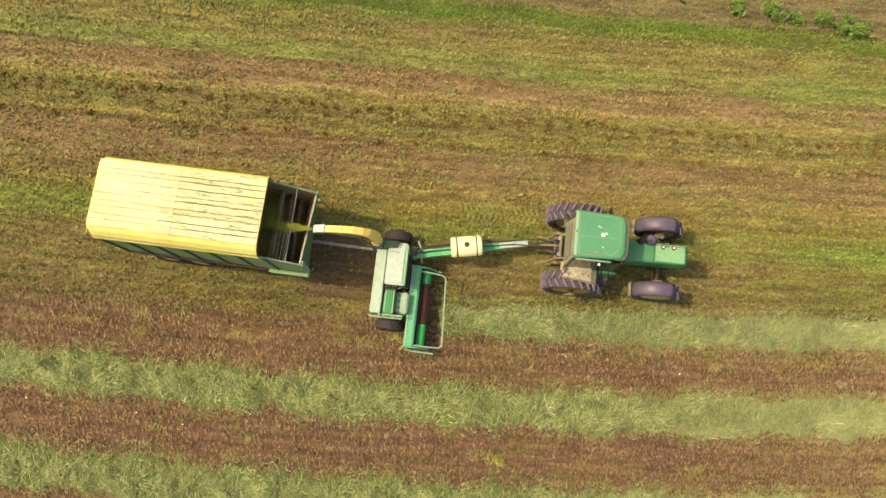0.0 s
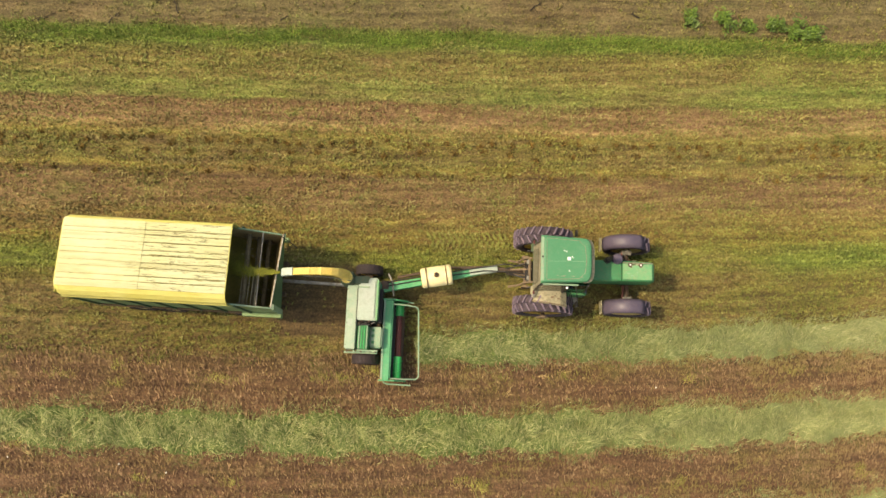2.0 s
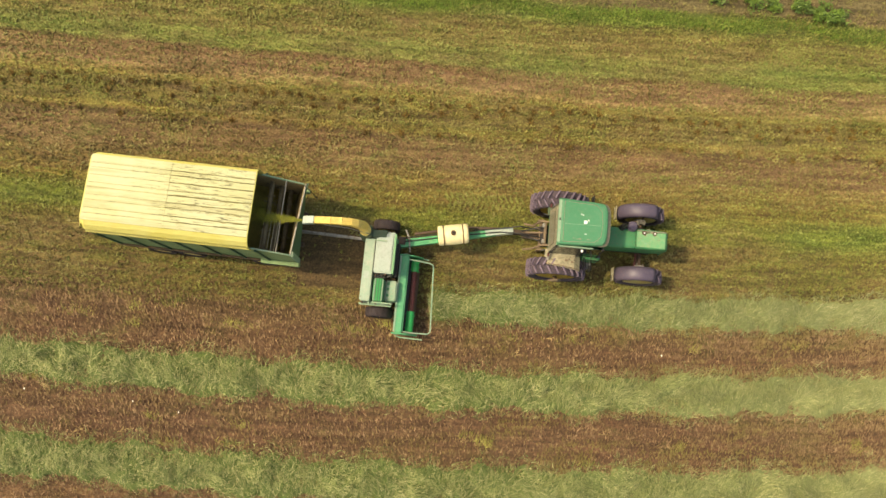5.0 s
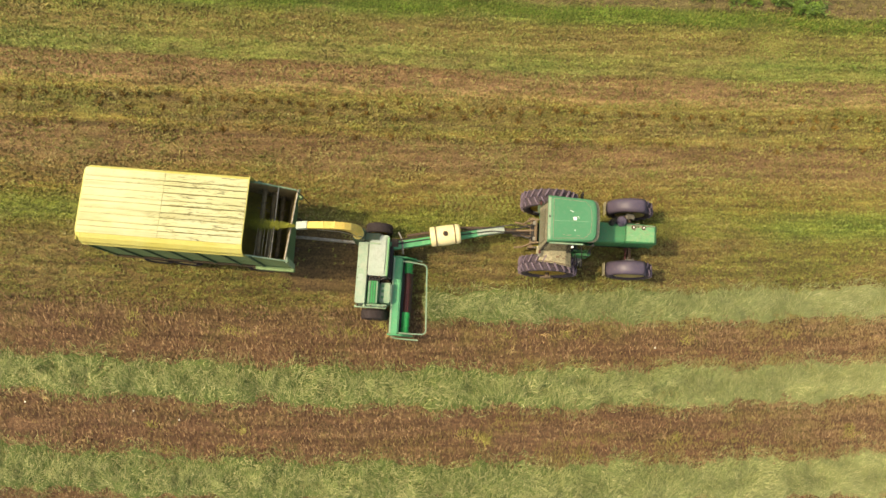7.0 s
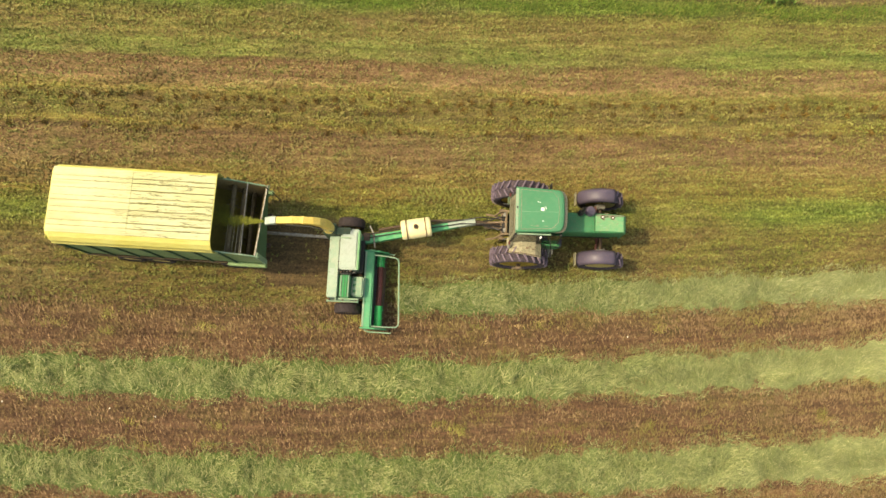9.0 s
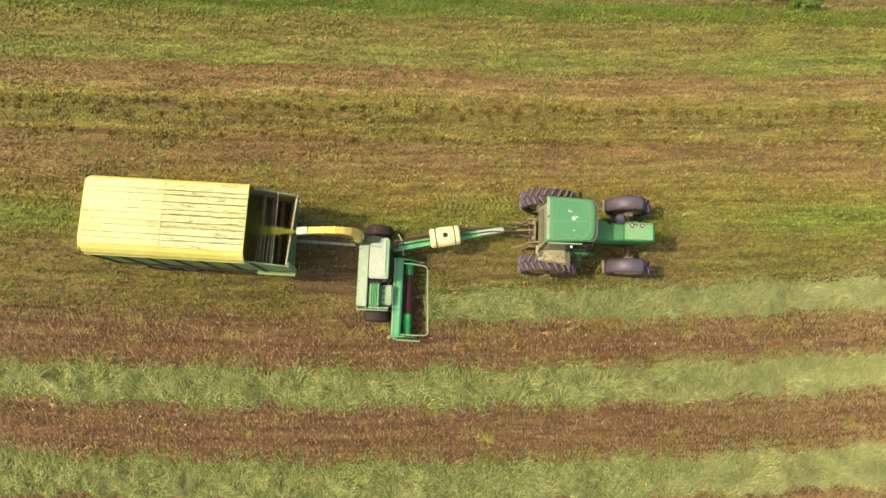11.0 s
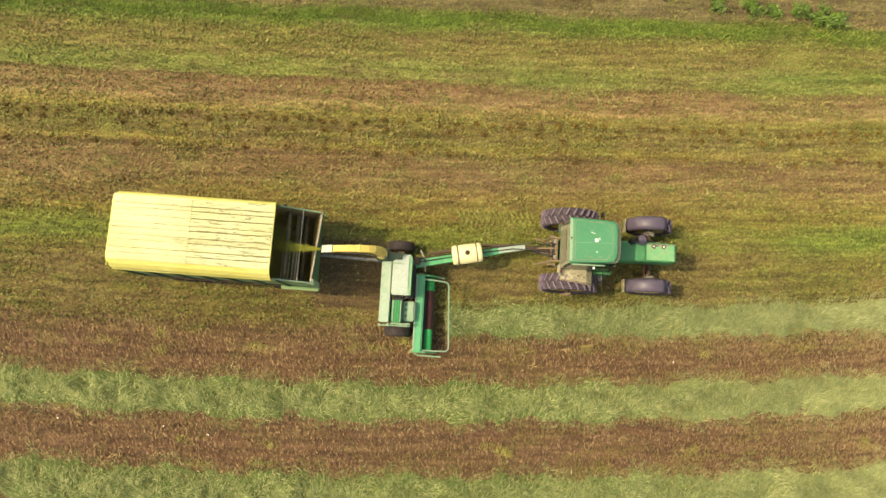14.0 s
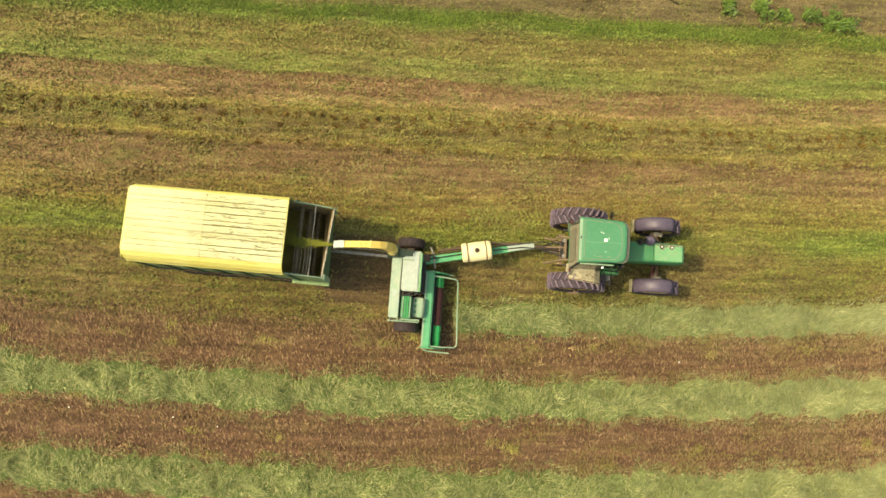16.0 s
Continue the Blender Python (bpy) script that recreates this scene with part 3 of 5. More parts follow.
def grass_clumps():
    """Bunches of uncut pale grass that the rake left between the windrows."""
    m, per = 34, 46
    x = RNG.uniform(-17, 17, m)
    v = np.where(RNG.uniform(0, 1, m) < 0.65, RNG.normal(-2.95, 0.22, m), RNG.normal(-5.9, 0.4, m))
    wide = RNG.uniform(0.08, 0.26, m)
    cx = (x[:, None] + RNG.normal(0, 1, (m, per)) * wide[:, None]).ravel()
    cv = (v[:, None] + RNG.normal(0, 0.07, (m, per))).ravel()
    cy = cv + row_bend(cx, cv)
    k = len(cx)
    ob = blades("grass_clumps", np.stack([cx, cy, relief(cx, cy)], 1), RNG.uniform(0.12, 0.24, k), RNG.uniform(0.012, 0.024, k), RNG.normal(1.5, 0.6, k), RNG.uniform(0.5, 1.2, k), CLUMP, 2, 0.3)
    tagged(ob, "bunches of pale yellow-green grass standing on the raked soil", "grass", kind="stuff")


grass_clumps()


def stones():
    """A few chalky pebbles on the raked soil."""
    r = random.Random(12)
    for x, v in ((-9.6, -5.5), (-8.2, -5.7), (-12.9, -5.45), (6.4, -3.3)):
        bm = bmesh.new()
        bmesh.ops.create_icosphere(bm, subdivisions=2, radius=0.026)
        for q in bm.verts:
            q.co *= 1 + 0.25 * noise.noise(q.co * 30 + Vector((x, v, 0)))
            q.co.z *= 0.6
        y = v + float(row_bend(np.float64(x), np.float64(v)))
        ob = part("stone", bm, CHALK, m=pose(x, y, 0.07, 0, 0, r.uniform(0, 360)), smooth=True)
        tagged(ob, "small chalky white stone on raked brown soil", "stone", "white stones on the field")


stones()


def tyre_prints():
    """Stubble pressed flat in slanted bars behind the tractor's far rear tyre."""
    rows = []
    for k in range(15):
        for side in (-1, 1):
            x0 = 2.3 - 0.17 * (k + 0.5 * (side > 0))
            for q in np.linspace(0.03, 0.2, 5):
                rows.append((x0 - 0.35 * q, 1.17 - 0.06 * (x0 - 3.1) + side * q))
    p = np.repeat(np.array(rows), 4, 0)
    n = len(p)
    p = p + RNG.normal(0, 0.016, (n, 2))
    ob = blades("tyre_prints", np.stack([p[:, 0], p[:, 1], relief(p[:, 0], p[:, 1]) + RNG.uniform(0.05, 0.085, n)], 1), RNG.uniform(0.05, 0.1, n), RNG.uniform(0.016, 0.032, n), RNG.normal(2.4, 0.6, n), RNG.uniform(1.2, 1.5, n), PRESSED, 1, 0.1)
    tagged(ob, "pale green stubble pressed flat by tyre lugs", "tyre track", kind="stuff")


tyre_prints()


def verge():
    n = 16000
    x = RNG.uniform(-18, 18, n)
    v = 8.12 + RNG.normal(0, 0.14, n) + 0.12 * np.sin(x * 1.3)
    y = v + row_bend(x, v)
    root = np.stack([x, y, relief(x, y) - 0.005], 1)
    ob = blades("verge_grass", root, RNG.uniform(0.06, 0.18, n), RNG.uniform(0.012, 0.022, n), RNG.uniform(0, math.tau, n), RNG.uniform(0.1, 0.8, n), VERGE, 2, 0.5)
    tagged(ob, "strip of uncut bright green grass along the field edge", "grass", kind="stuff")


verge()


# ---- wheels, shared by the machines ----
def tyre_mesh(name, radius, width, lugs, lug_h, lug_w):
    """A tyre round the y axis with a rounded tread and slanted lugs."""
    bm = bmesh.new()
    inner, w = radius * 0.62, width / 2
    lathe(bm, [(inner, -w * 0.62), (radius * 0.72, -w * 0.92), (radius * 0.86, -w), (radius * 0.96, -w * 0.82), (radius - lug_h, -w * 0.45),
               (radius - lug_h * 0.9, 0), (radius - lug_h, w * 0.45), (radius * 0.96, w * 0.82), (radius * 0.86, w), (radius * 0.72, w * 0.92),
               (inner, w * 0.62), (inner, -w * 0.62)], lugs * 2)
    for f in bm.faces:
        f.smooth = True
    plain = len(bm.faces)
    for k in range(lugs):
        for side in (-1, 1):
            a0 = (k + (0.5 if side > 0 else 0)) * math.tau / lugs
            slant = 1.9 * lug_w / radius
            ring = []
            for t in (0.0, 0.5, 1.0):
                yy = side * w * (0.06 + 0.90 * t)
                a = a0 - slant * t
                base_r = radius - lug_h * (1.25 if t < 0.9 else 2.2)
                top_r = radius * (1.0 if t < 0.9 else 0.975)
                da = lug_w / radius / 2
                ring.append([(r * math.cos(b), yy, r * math.sin(b)) for r, b in ((base_r, a - da), (top_r, a - da * 0.75), (top_r, a + da * 0.75), (base_r, a + da))])
            # the inner foot of each lug grows from the centre line of the tread
            ring[0][0] = ((radius - lug_h * 0.9) * math.cos(a0), 0.0, (radius - lug_h * 0.9) * math.sin(a0))
            loft(bm, ring)
    bm.faces.ensure_lookup_table()
    for f in bm.faces[plain:]:
        f.material_index = 1
    bmesh.ops.remove_doubles(bm, verts=bm.verts[:], dist=1e-4)
    return bm


def wheel(parent, radius, width, at, lugs, lug_h, lug_w, rim_mat, dish=1, turn=0.0, rubber=None):
    """Wheel part: hub disc with a tyre and a rim under it. dish: which way the rim is hollow."""
    m = pose(at[0], at[1], radius * 0.985, 0, turn, 0)
    r = radius * 0.62
    bm = bmesh.new()
    lathe(bm, [(0.001, dish * width * 0.20), (r * 0.30, dish * width * 0.20), (r * 0.34, dish * width * 0.12), (r * 0.62, dish * width * 0.16), (r * 0.90, dish * width * 0.30),
               (r * 0.90, -dish * width * 0.04), (0.001, -dish * width * 0.04)], 24)
    for k in range(8):
        a = k * math.tau / 8
        lathe(bm, [(0.001, dish * width * 0.16), (r * 0.05, dish * width * 0.16), (r * 0.05, dish * width * 0.05), (0.001, dish * width * 0.05)], 6,
              at=(r * 0.52 * math.cos(a), 0, r * 0.52 * math.sin(a)))
    hub = part("wheel", bm, rim_mat, parent, m=m)
    tyre = part("tyre", tyre_mesh("tyre", radius, width, lugs, lug_h, lug_w), rubber or RUBBER, hub, "dusty black rubber tyre")
    tyre.data.materials.append(rubber or LUG_RUBBER)
    bm = bmesh.new()
    w = width * 0.38
    lathe(bm, [(r * 1.03, -w), (r * 1.03, w), (r * 0.97, w), (r * 0.84, w * 0.5), (r * 0.84, -w * 0.5), (r * 0.97, -w), (r * 1.03, -w)], 32)
    part("rim", bm, rim_mat, hub)
    return hub


# ---- tractor ----
def rounded(y0, y1, z0, z1, r, n=4):
    """A loop in the y-z plane with rounded upper corners."""
    pts = [(y0, z0)]
    for cx, cz, a0 in ((y0 + r, z1 - r, math.pi), (y1 - r, z1 - r, math.pi / 2)):
        for k in range(n + 1):
            a = a0 - k * math.pi / 2 / n
            pts.append((cx + r * math.cos(a), cz + r * math.sin(a)))
    return pts + [(y1, z0)]


def tractor():
    t = thing("tractor", "green cab tractor with dusty wide tyres, towing on stubble", "tractor", pose(3.12, 0.07, 0, 0, 0, -4.4))
    # chassis and engine
    bm = bmesh.new()
    box(bm, -0.55, 1.35, -0.30, 0.30, 0.62, 1.12, 0.04)
    box(bm, 1.30, 2.85, -0.24, 0.24, 0.60, 1.15, 0.04)
    box(bm, -0.20, 0.25, -0.75, 0.75, 0.72, 1.02, 0.05)
    part("chassis", bm, BLACK, t, "black oily transmission and engine block")
    # hood: rear cowl and worn front bonnet
    bm = bmesh.new()
    loft(bm, [[(x, y, z) for y, z in rounded(-w, w, 1.12, h, 0.09)] for x, w, h in ((1.15, 0.31, 1.74), (2.05, 0.295, 1.77), (2.12, 0.293, 1.77))])
    part("cowl", bm, GREEN, t, "darker green rear cowl")
    bm = bmesh.new()
    loft(bm, [[(x, y, z) for y, z in rounded(-w, w, 1.12, h, 0.08)] for x, w, h in ((2.13, 0.30, 1.78), (2.7, 0.29, 1.79), (2.98, 0.28, 1.78), (3.04, 0.265, 1.74))])
    hood = part("bonnet", bm, GREEN, t, "sun-faded green bonnet with scuffed top")
    part("bonnet_panel", cuboid(2.16, 2.98, -0.245, 0.20, 1.785, 1.797, 0.005), GREEN_HOOD, hood, "bleached pale green top panel")
    for x in (2.42, 2.72):
        bm = bmesh.new()
        lathe(bm, [(0.001, 1.79), (0.065, 1.79), (0.058, 1.81), (0.001, 1.812)], 16, "Z", (x - 0.06, 0.17, 0))
        part("cap_recess", bm, STEEL, hood, "dark grimy filler recess")
        bm = bmesh.new()
        lathe(bm, [(0.001, 1.80), (0.022, 1.80), (0.022, 1.84), (0.001, 1.845)], 12, "Z", (x - 0.06, 0.17, 0))
        part("filler_cap", bm, DECAL, hood, "small bright filler cap")
    rj = random.Random(9)
    for k in range(9):
        x, y = rj.uniform(2.2, 2.95), rj.uniform(-0.19, 0.19)
        part("scuff", cuboid(x, x + rj.uniform(0.03, 0.12), y, y + rj.uniform(0.008, 0.025), 1.797, 1.8, 0.001), REAR_FRAME if k % 2 else GREEN_FADED, hood)
    part("bonnet_strip", cuboid(2.16, 3.0, 0.215, 0.245, 1.783, 1.80, 0.005), REAR_FRAME, hood, "dusty pale trim strip")
    for k in range(10):
        x, y = rj.gauss(2.48, 0.16), 0.17 + rj.gauss(0, 0.035)
        part("grime_patch", cuboid(x, x + rj.uniform(0.03, 0.10), y, y + rj.uniform(0.012, 0.04), 1.797, 1.801, 0.001), STEEL if k % 2 else BEIGE, hood)
    # grille, nose, weights
    bm = bmesh.new()
    box(bm, 3.04, 3.08, -0.27, 0.27, 0.78, 1.66, 0.03)
    part("grille", bm, GREEN, t, "green front grille shell")
    for k in range(6):
        part("grille_slat", cuboid(3.082, 3.095, -0.22, 0.22, 0.9 + k * 0.12, 0.94 + k * 0.12), BLACK, t)
    for y in (-0.17, 0.17):
        bm = bmesh.new()
        lathe(bm, [(0.001, 3.07), (0.07, 3.07), (0.07, 3.10), (0.001, 3.11)], 14, "X", (0, y, 1.58))
        part("headlight", bm, STEEL, t, "round dusty headlight")
    # muffler, air cleaner bowl and stack beside the bonnet
    bm = bmesh.new()
    lathe(bm, [(0.001, 1.3), (0.10, 1.3), (0.15, 1.36), (0.15, 1.86), (0.10, 1.93), (0.001, 1.94)], 22, "Z", (2.0, 0.33, 0))
    part("air_cleaner", bm, GUARD, t, "round dusty grey air cleaner bowl")
    bm = bmesh.new()
    lathe(bm, [(0.001, 1.3), (0.09, 1.3), (0.09, 1.92), (0.05, 1.96), (0.05, 2.35), (0.04, 2.35), (0.04, 1.9), (0.001, 1.9)], 18, "Z", (1.72, 0.28, 0))
    part("exhaust_stack", bm, BLACK, t, "sooty black exhaust stack")
    bm = bmesh.new()
    tube(bm, [(2.05, 0.36, 1.25), (2.2, 0.42, 1.22), (2.42, 0.36, 1.2), (2.5, 0.26, 1.18)], 0.05)
    part("hose", bm, BLACK, t)
    box_b = cuboid(2.15, 2.55, 0.30, 0.44, 0.86, 1.22, 0.03)
    part("engine_pump", box_b, STEEL, t, "greasy steel engine pump")
    # front axle
    bm = bmesh.new()
    tube(bm, [(2.52, -0.82, 0.66), (2.52, -0.3, 0.62), (2.52, 0.3, 0.62), (2.52, 0.82, 0.66)], 0.085, 10)
    part("front_axle", bm, STEEL, t)
    for s in (-1, 1):
        bm = bmesh.new()
        tube(bm, [(2.40, s * 0.28, 0.78), (2.36, s * 0.72, 0.80)], 0.028)
        part("tie_rod", bm, RUST_RED, t, "rusty tie rod")
        bm = bmesh.new()
        lathe(bm, [(0.001, s * 0.66), (0.16, s * 0.66), (0.19, s * 0.72), (0.14, s * 0.84), (0.001, s * 0.84)], 14, "Y", (2.5, 0, 0.70))
        box(bm, 2.36, 2.62, s * 0.70 - 0.07, s * 0.70 + 0.07, 0.86, 0.92, 0.015)
        part("hub_carrier", bm, BARE, t, "worn steel hub carrier")
        bm = bmesh.new()
        tube(bm, [(2.42, s * 0.58, 0.94), (2.40, s * 0.70, 0.98), (2.50, s * 0.73, 1.0), (2.61, s * 0.68, 0.98), (2.58, s * 0.60, 0.94)], 0.017, 6)
        part("steering_arm", bm, BARE, t, "pale worn bent steering arm")
        wheel(t, 0.70, 0.40, (2.52, s * 0.95), 16, 0.035, 0.06, RIM_CREAM, s)
        # mudguard over the top and rear of the front tyre
        bm = bmesh.new()
        n, r, hw = 12, 0.76, 0.21
        out = []
        for k in range(n + 1):
            a = radians(62 + k * (172 - 62) / n)
            sec_o, sec_i = [], []
            for q in range(7):
                u = -1 + q / 3
                rr = r - 0.07 * abs(u) ** 3
                sec_o.append((2.52 + rr * math.cos(a), s * 0.95 + u * hw, 0.69 + rr * math.sin(a)))
                sec_i.append((2.52 + (rr - 0.014) * math.cos(a), s * 0.95 + u * hw * 0.97, 0.69 + (rr - 0.014) * math.sin(a)))
            out.append(sec_o + sec_i[::-1])
        loft(bm, out)
        g = part("mudguard", bm, GUARD, t, "smooth dusty dark mudguard over a front tyre", smooth=True)
        part("mud_flap", cuboid(1.735, 1.765, s * 0.95 - 0.2, s * 0.95 + 0.2, 0.55, 0.84, 0.008), BEIGE, g, "pale dusty mud flap")
        bm = bmesh.new()
        tube(bm, [(2.52, s * 0.74, 0.7), (2.5, s * 0.76, 1.1), (2.48, s * 0.8, 1.40)], 0.02, 6)
        part("bracket", bm, STEEL, g)
        # rear wheel, axle and fender
        wheel(t, 0.89, 0.50, (0.0, s * 0.99), 24, 0.075, 0.062, RIM_YELLOW, s, 6.0)
        bm = bmesh.new()
        tube(bm, [(0, s * 0.3, 0.88), (0, s * 1.36, 0.88)], [0.11, 0.06], 12)
        part("rear_axle", bm, STEEL, t)
        bm = bmesh.new()
        loft(bm, [[(-0.20, s * 1.30, 0.74), (0.20, s * 1.30, 0.74), (0.07, s * 1.30, 1.10), (-0.07, s * 1.30, 1.10)], [(-0.16, s * 1.345, 0.78), (0.16, s * 1.345, 0.78), (0.05, s * 1.345, 1.06), (-0.05, s * 1.345, 1.06)]])
        part("hub_plate", bm, DUSTY_STEEL, t, "rust-brown wedge hub plate")
        bm = bmesh.new()
        fl = []
        for x, z in ((-0.42, 1.50), (-0.34, 1.70), (0.0, 1.79), (0.40, 1.76), (0.58, 1.62), (0.66, 1.30)):
            w1 = 0.94 + 0.13 * (x + 0.42) if s < 0 else 0.80
            fl.append([(x, s * 0.50, z), (x, s * w1, z - 0.02), (x, s * (w1 + 0.02), z - 0.06), (x, s * 0.50, z - 0.05)])
        loft(bm, fl)
        fd = part("rear_fender", bm, BEIGE if s < 0 else FENDER_DARK, t, "dust-covered beige fender top" if s < 0 else "dull dusty green fender top")
        if s < 0:
            bm = bmesh.new()
            tube(bm, [(-0.40, -0.93, 1.62), (-0.32, -0.945, 1.70), (0.0, -0.985, 1.785), (0.40, -1.04, 1.75), (0.57, -1.06, 1.62)], 0.014, 6)
            part("fender_rim", bm, DUSTY_STEEL, fd, "dark dented fender rim")
            for a, b, wd in ((0.12, -0.86, 0.06), (0.22, -0.80, 0.035), (0.30, -0.89, 0.05), (0.38, -0.82, 0.03), (-0.22, -0.84, 0.03)):
                z = 1.79 - 0.03 * max(0, a) / 0.4 - 0.09 * max(0, -a) / 0.34
                part("mud_cake", cuboid(a, a + 1.4 * wd, b, b + wd, z - 0.015, z + 0.008, 0.006), DUSTY_STEEL, fd)
        part("lamp", cuboid(-0.42, -0.34, s * 0.80 - 0.05, s * 0.80 + 0.05, 1.70, 1.80, 0.015), BLACK if s > 0 else BARE, fd, "small fender lamp")
    # cab
    bm = bmesh.new()
    loft(bm, [[(-0.32, -0.62, 1.1), (-0.32, 0.62, 1.1), (1.05, 0.66, 1.1), (1.18, 0.40, 1.1), (1.18, -0.40, 1.1), (1.05, -0.66, 1.1)],
              [(-0.34, -0.66, 1.66), (-0.34, 0.66, 1.66), (1.06, 0.66, 1.66), (1.22, 0.40, 1.66), (1.22, -0.40, 1.66), (1.06, -0.66, 1.66)]])
    part("cab_base", bm, GREEN, t, "green lower cab body")
    for s in (-1, 1):
        ys = sorted((s * 0.665, s * 0.735))
        door = part("cab_door", cuboid(0.62, 1.14, *ys, 1.12, 1.74, 0.03), GREEN, t, "green lower door panel of the cab")
        ys = sorted((s * 0.735, s * 0.76))
        part("door_handle", cuboid(0.98, 1.08, *ys, 1.60, 1.64, 0.006), BLACK, door)
    bm = bmesh.new()
    tube(bm, [(0.62, -0.72, 1.90), (0.68, -0.90, 1.72), (0.74, -1.14, 1.05), (0.72, -1.20, 0.72)], 0.016, 6)
    part("grab_rail", bm, BLACK, t, "thin dark grab rail behind the steps")
    bm = bmesh.new()
    tube(bm, [(0.66, -0.72, 1.90), (0.78, -0.96, 1.60), (0.80, -1.18, 0.98), (0.72, -1.22, 0.70)], 0.014, 6)
    part("grab_rail", bm, BLACK, t, "thin dark grab rail behind the steps")
    corners = [(-0.34, -0.64), (-0.34, 0.64), (1.06, 0.64), (1.06, -0.64), (0.45, -0.66), (0.45, 0.66)]
    for x, y in corners:
        bm = bmesh.new()
        xx = x + (0.06 if x < 0 else -0.06)
        tube(bm, [(x, y, 1.62), (xx, y * 0.93, 2.70)], 0.035, 6)
        part("cab_pillar", bm, BLACK, t)
    panes = [((-0.335, -0.60, 1.68), (-0.335, 0.60, 1.68), (-0.275, 0.56, 2.66), (-0.275, -0.56, 2.66)),
             ((1.10, -0.58, 1.68), (1.10, 0.58, 1.68), (1.02, 0.55, 2.66), (1.02, -0.55, 2.66))]
    for s in (-1, 1):
        panes.append(((-0.29, s * 0.65, 1.68), (0.42, s * 0.65, 1.68), (0.42, s * 0.60, 2.66), (-0.24, s * 0.60, 2.66)))
        panes.append(((0.48, s * 0.65, 1.68), (1.02, s * 0.65, 1.68), (0.97, s * 0.60, 2.66), (0.48, s * 0.60, 2.66)))
    for q in panes:
        bm = bmesh.new()
        nrm = (Vector(q[1]) - Vector(q[0])).cross(Vector(q[3]) - Vector(q[0])).normalized() * 0.006
        loft(bm, [[Vector(p) + nrm for p in q], [Vector(p) - nrm for p in q]])
        part("window", bm, GLASS, t, "tinted cab window")
    bm = bmesh.new()
    outer = [(-0.30, -0.63, 2.64), (-0.30, 0.63, 2.64), (-0.37, 0.66, 1.62), (-0.37, -0.66, 1.62)]
    loft(bm, [outer, [(x + 0.06, y, z) for x, y, z in outer]])
    rh = part("rear_hatch", bm, REAR_FRAME, t, "dusty grey rear cab frame")
    bm = bmesh.new()
    pane = [(-0.327, -0.46, 2.42), (-0.327, 0.46, 2.42), (-0.368, 0.50, 1.76), (-0.368, -0.50, 1.76)]
    loft(bm, [pane, [(x - 0.012, y, z + 0.003) for x, y, z in pane]])
    part("rear_window", bm, DUSTY_GLASS, rh, "dust-caked rear window")
    part("seat", cuboid(0.05, 0.5, -0.22, 0.22, 1.5, 1.72, 0.06), BLACK, t, "black operator seat")
    # roof: tapered to the front with a rounded nose
    def plan(grow, z):
        pts = [(-0.29 - grow, -0.66 - grow), (-0.29 - grow, 0.66 + grow)]
        for k in range(9):
            a = math.pi / 2 - k * math.pi / 8
            pts.append((0.77 + (0.31 + grow) * max(0.0, math.cos(a)) ** 0.55, (0.61 + grow) * math.copysign(abs(math.sin(a)) ** 0.5, math.sin(a))))
        return [(x, y, z) for x, y in pts]
    bm = bmesh.new()
    loft(bm, [plan(-0.03, 2.64), plan(0.0, 2.68), plan(0.0, 2.80), plan(-0.03, 2.855), plan(-0.10, 2.875)])
    roof = part("cab_roof", bm, GREEN_ROOF, t, "sun-faded green cab roof", pose(0, 0.08, 0))
    part("roof_band", cuboid(-0.305, -0.23, -0.60, 0.60, 2.862, 2.878, 0.004), GREEN_FADED, roof, "pale worn rear roof edge")
    bm = bmesh.new()
    tube(bm, [(-0.15, -0.57, 2.872), (0.72, -0.52, 2.872), (0.88, -0.36, 2.872), (0.92, 0, 2.872), (0.88, 0.36, 2.872), (0.72, 0.52, 2.872), (0.30, 0.54, 2.872), (-0.15, 0.57, 2.872), (-0.15, 0, 2.872), (-0.15, -0.57, 2.872)], 0.009, 6)
    part("roof_seam", bm, REAR_FRAME, roof, "dust-filled seam round the roof panel")
    bm = bmesh.new()
    tube(bm, [(-0.13, -0.07, 2.871), (0.3, -0.06, 2.873), (0.90, -0.05, 2.871)], 0.005, 6)
    part("roof_ridge", bm, GREEN_FADED, roof, "faint pale crease along the roof")
    rj = random.Random(3)
    for k in range(7):
        x, y = rj.uniform(0.1, 0.85), -0.50 + rj.uniform(-0.02, 0.05)
        part("grime_scrape", cuboid(x, x + rj.uniform(0.04, 0.12), y, y + 0.012, 2.874, 2.880, 0.002), REAR_FRAME, roof)
    bm = bmesh.new()
    arc = [(0.83 + 0.31 * max(0.0, math.cos(a)) ** 0.55, 0.61 * math.copysign(abs(math.sin(a)) ** 0.5, math.sin(a))) for a in [math.pi / 2 * (k / 6 - 1) for k in range(13)]]
    loft(bm, [[(x - 0.06, y * 0.93, 2.80), (x + 0.03, y, 2.72), (x + 0.03, y, 2.66), (x - 0.06, y * 0.93, 2.74)] for x, y in arc])
    part("visor", bm, REAR_FRAME, roof, "grey sun visor along the roof front")
    part("roof_lip", cuboid(-0.24, 0.72, -0.70, -0.665, 2.70, 2.80, 0.012), GREEN_FADED, roof, "pale worn lip along the roof edge")
    part("roof_plug", cuboid(-0.28, -0.24, 0.02, 0.08, 2.80, 2.89, 0.006), BLACK, roof)
    part("antenna_plate", cuboid(0.40, 0.49, -0.03, 0.06, 2.874, 2.90, 0.004), DECAL, roof, "small white square plate")
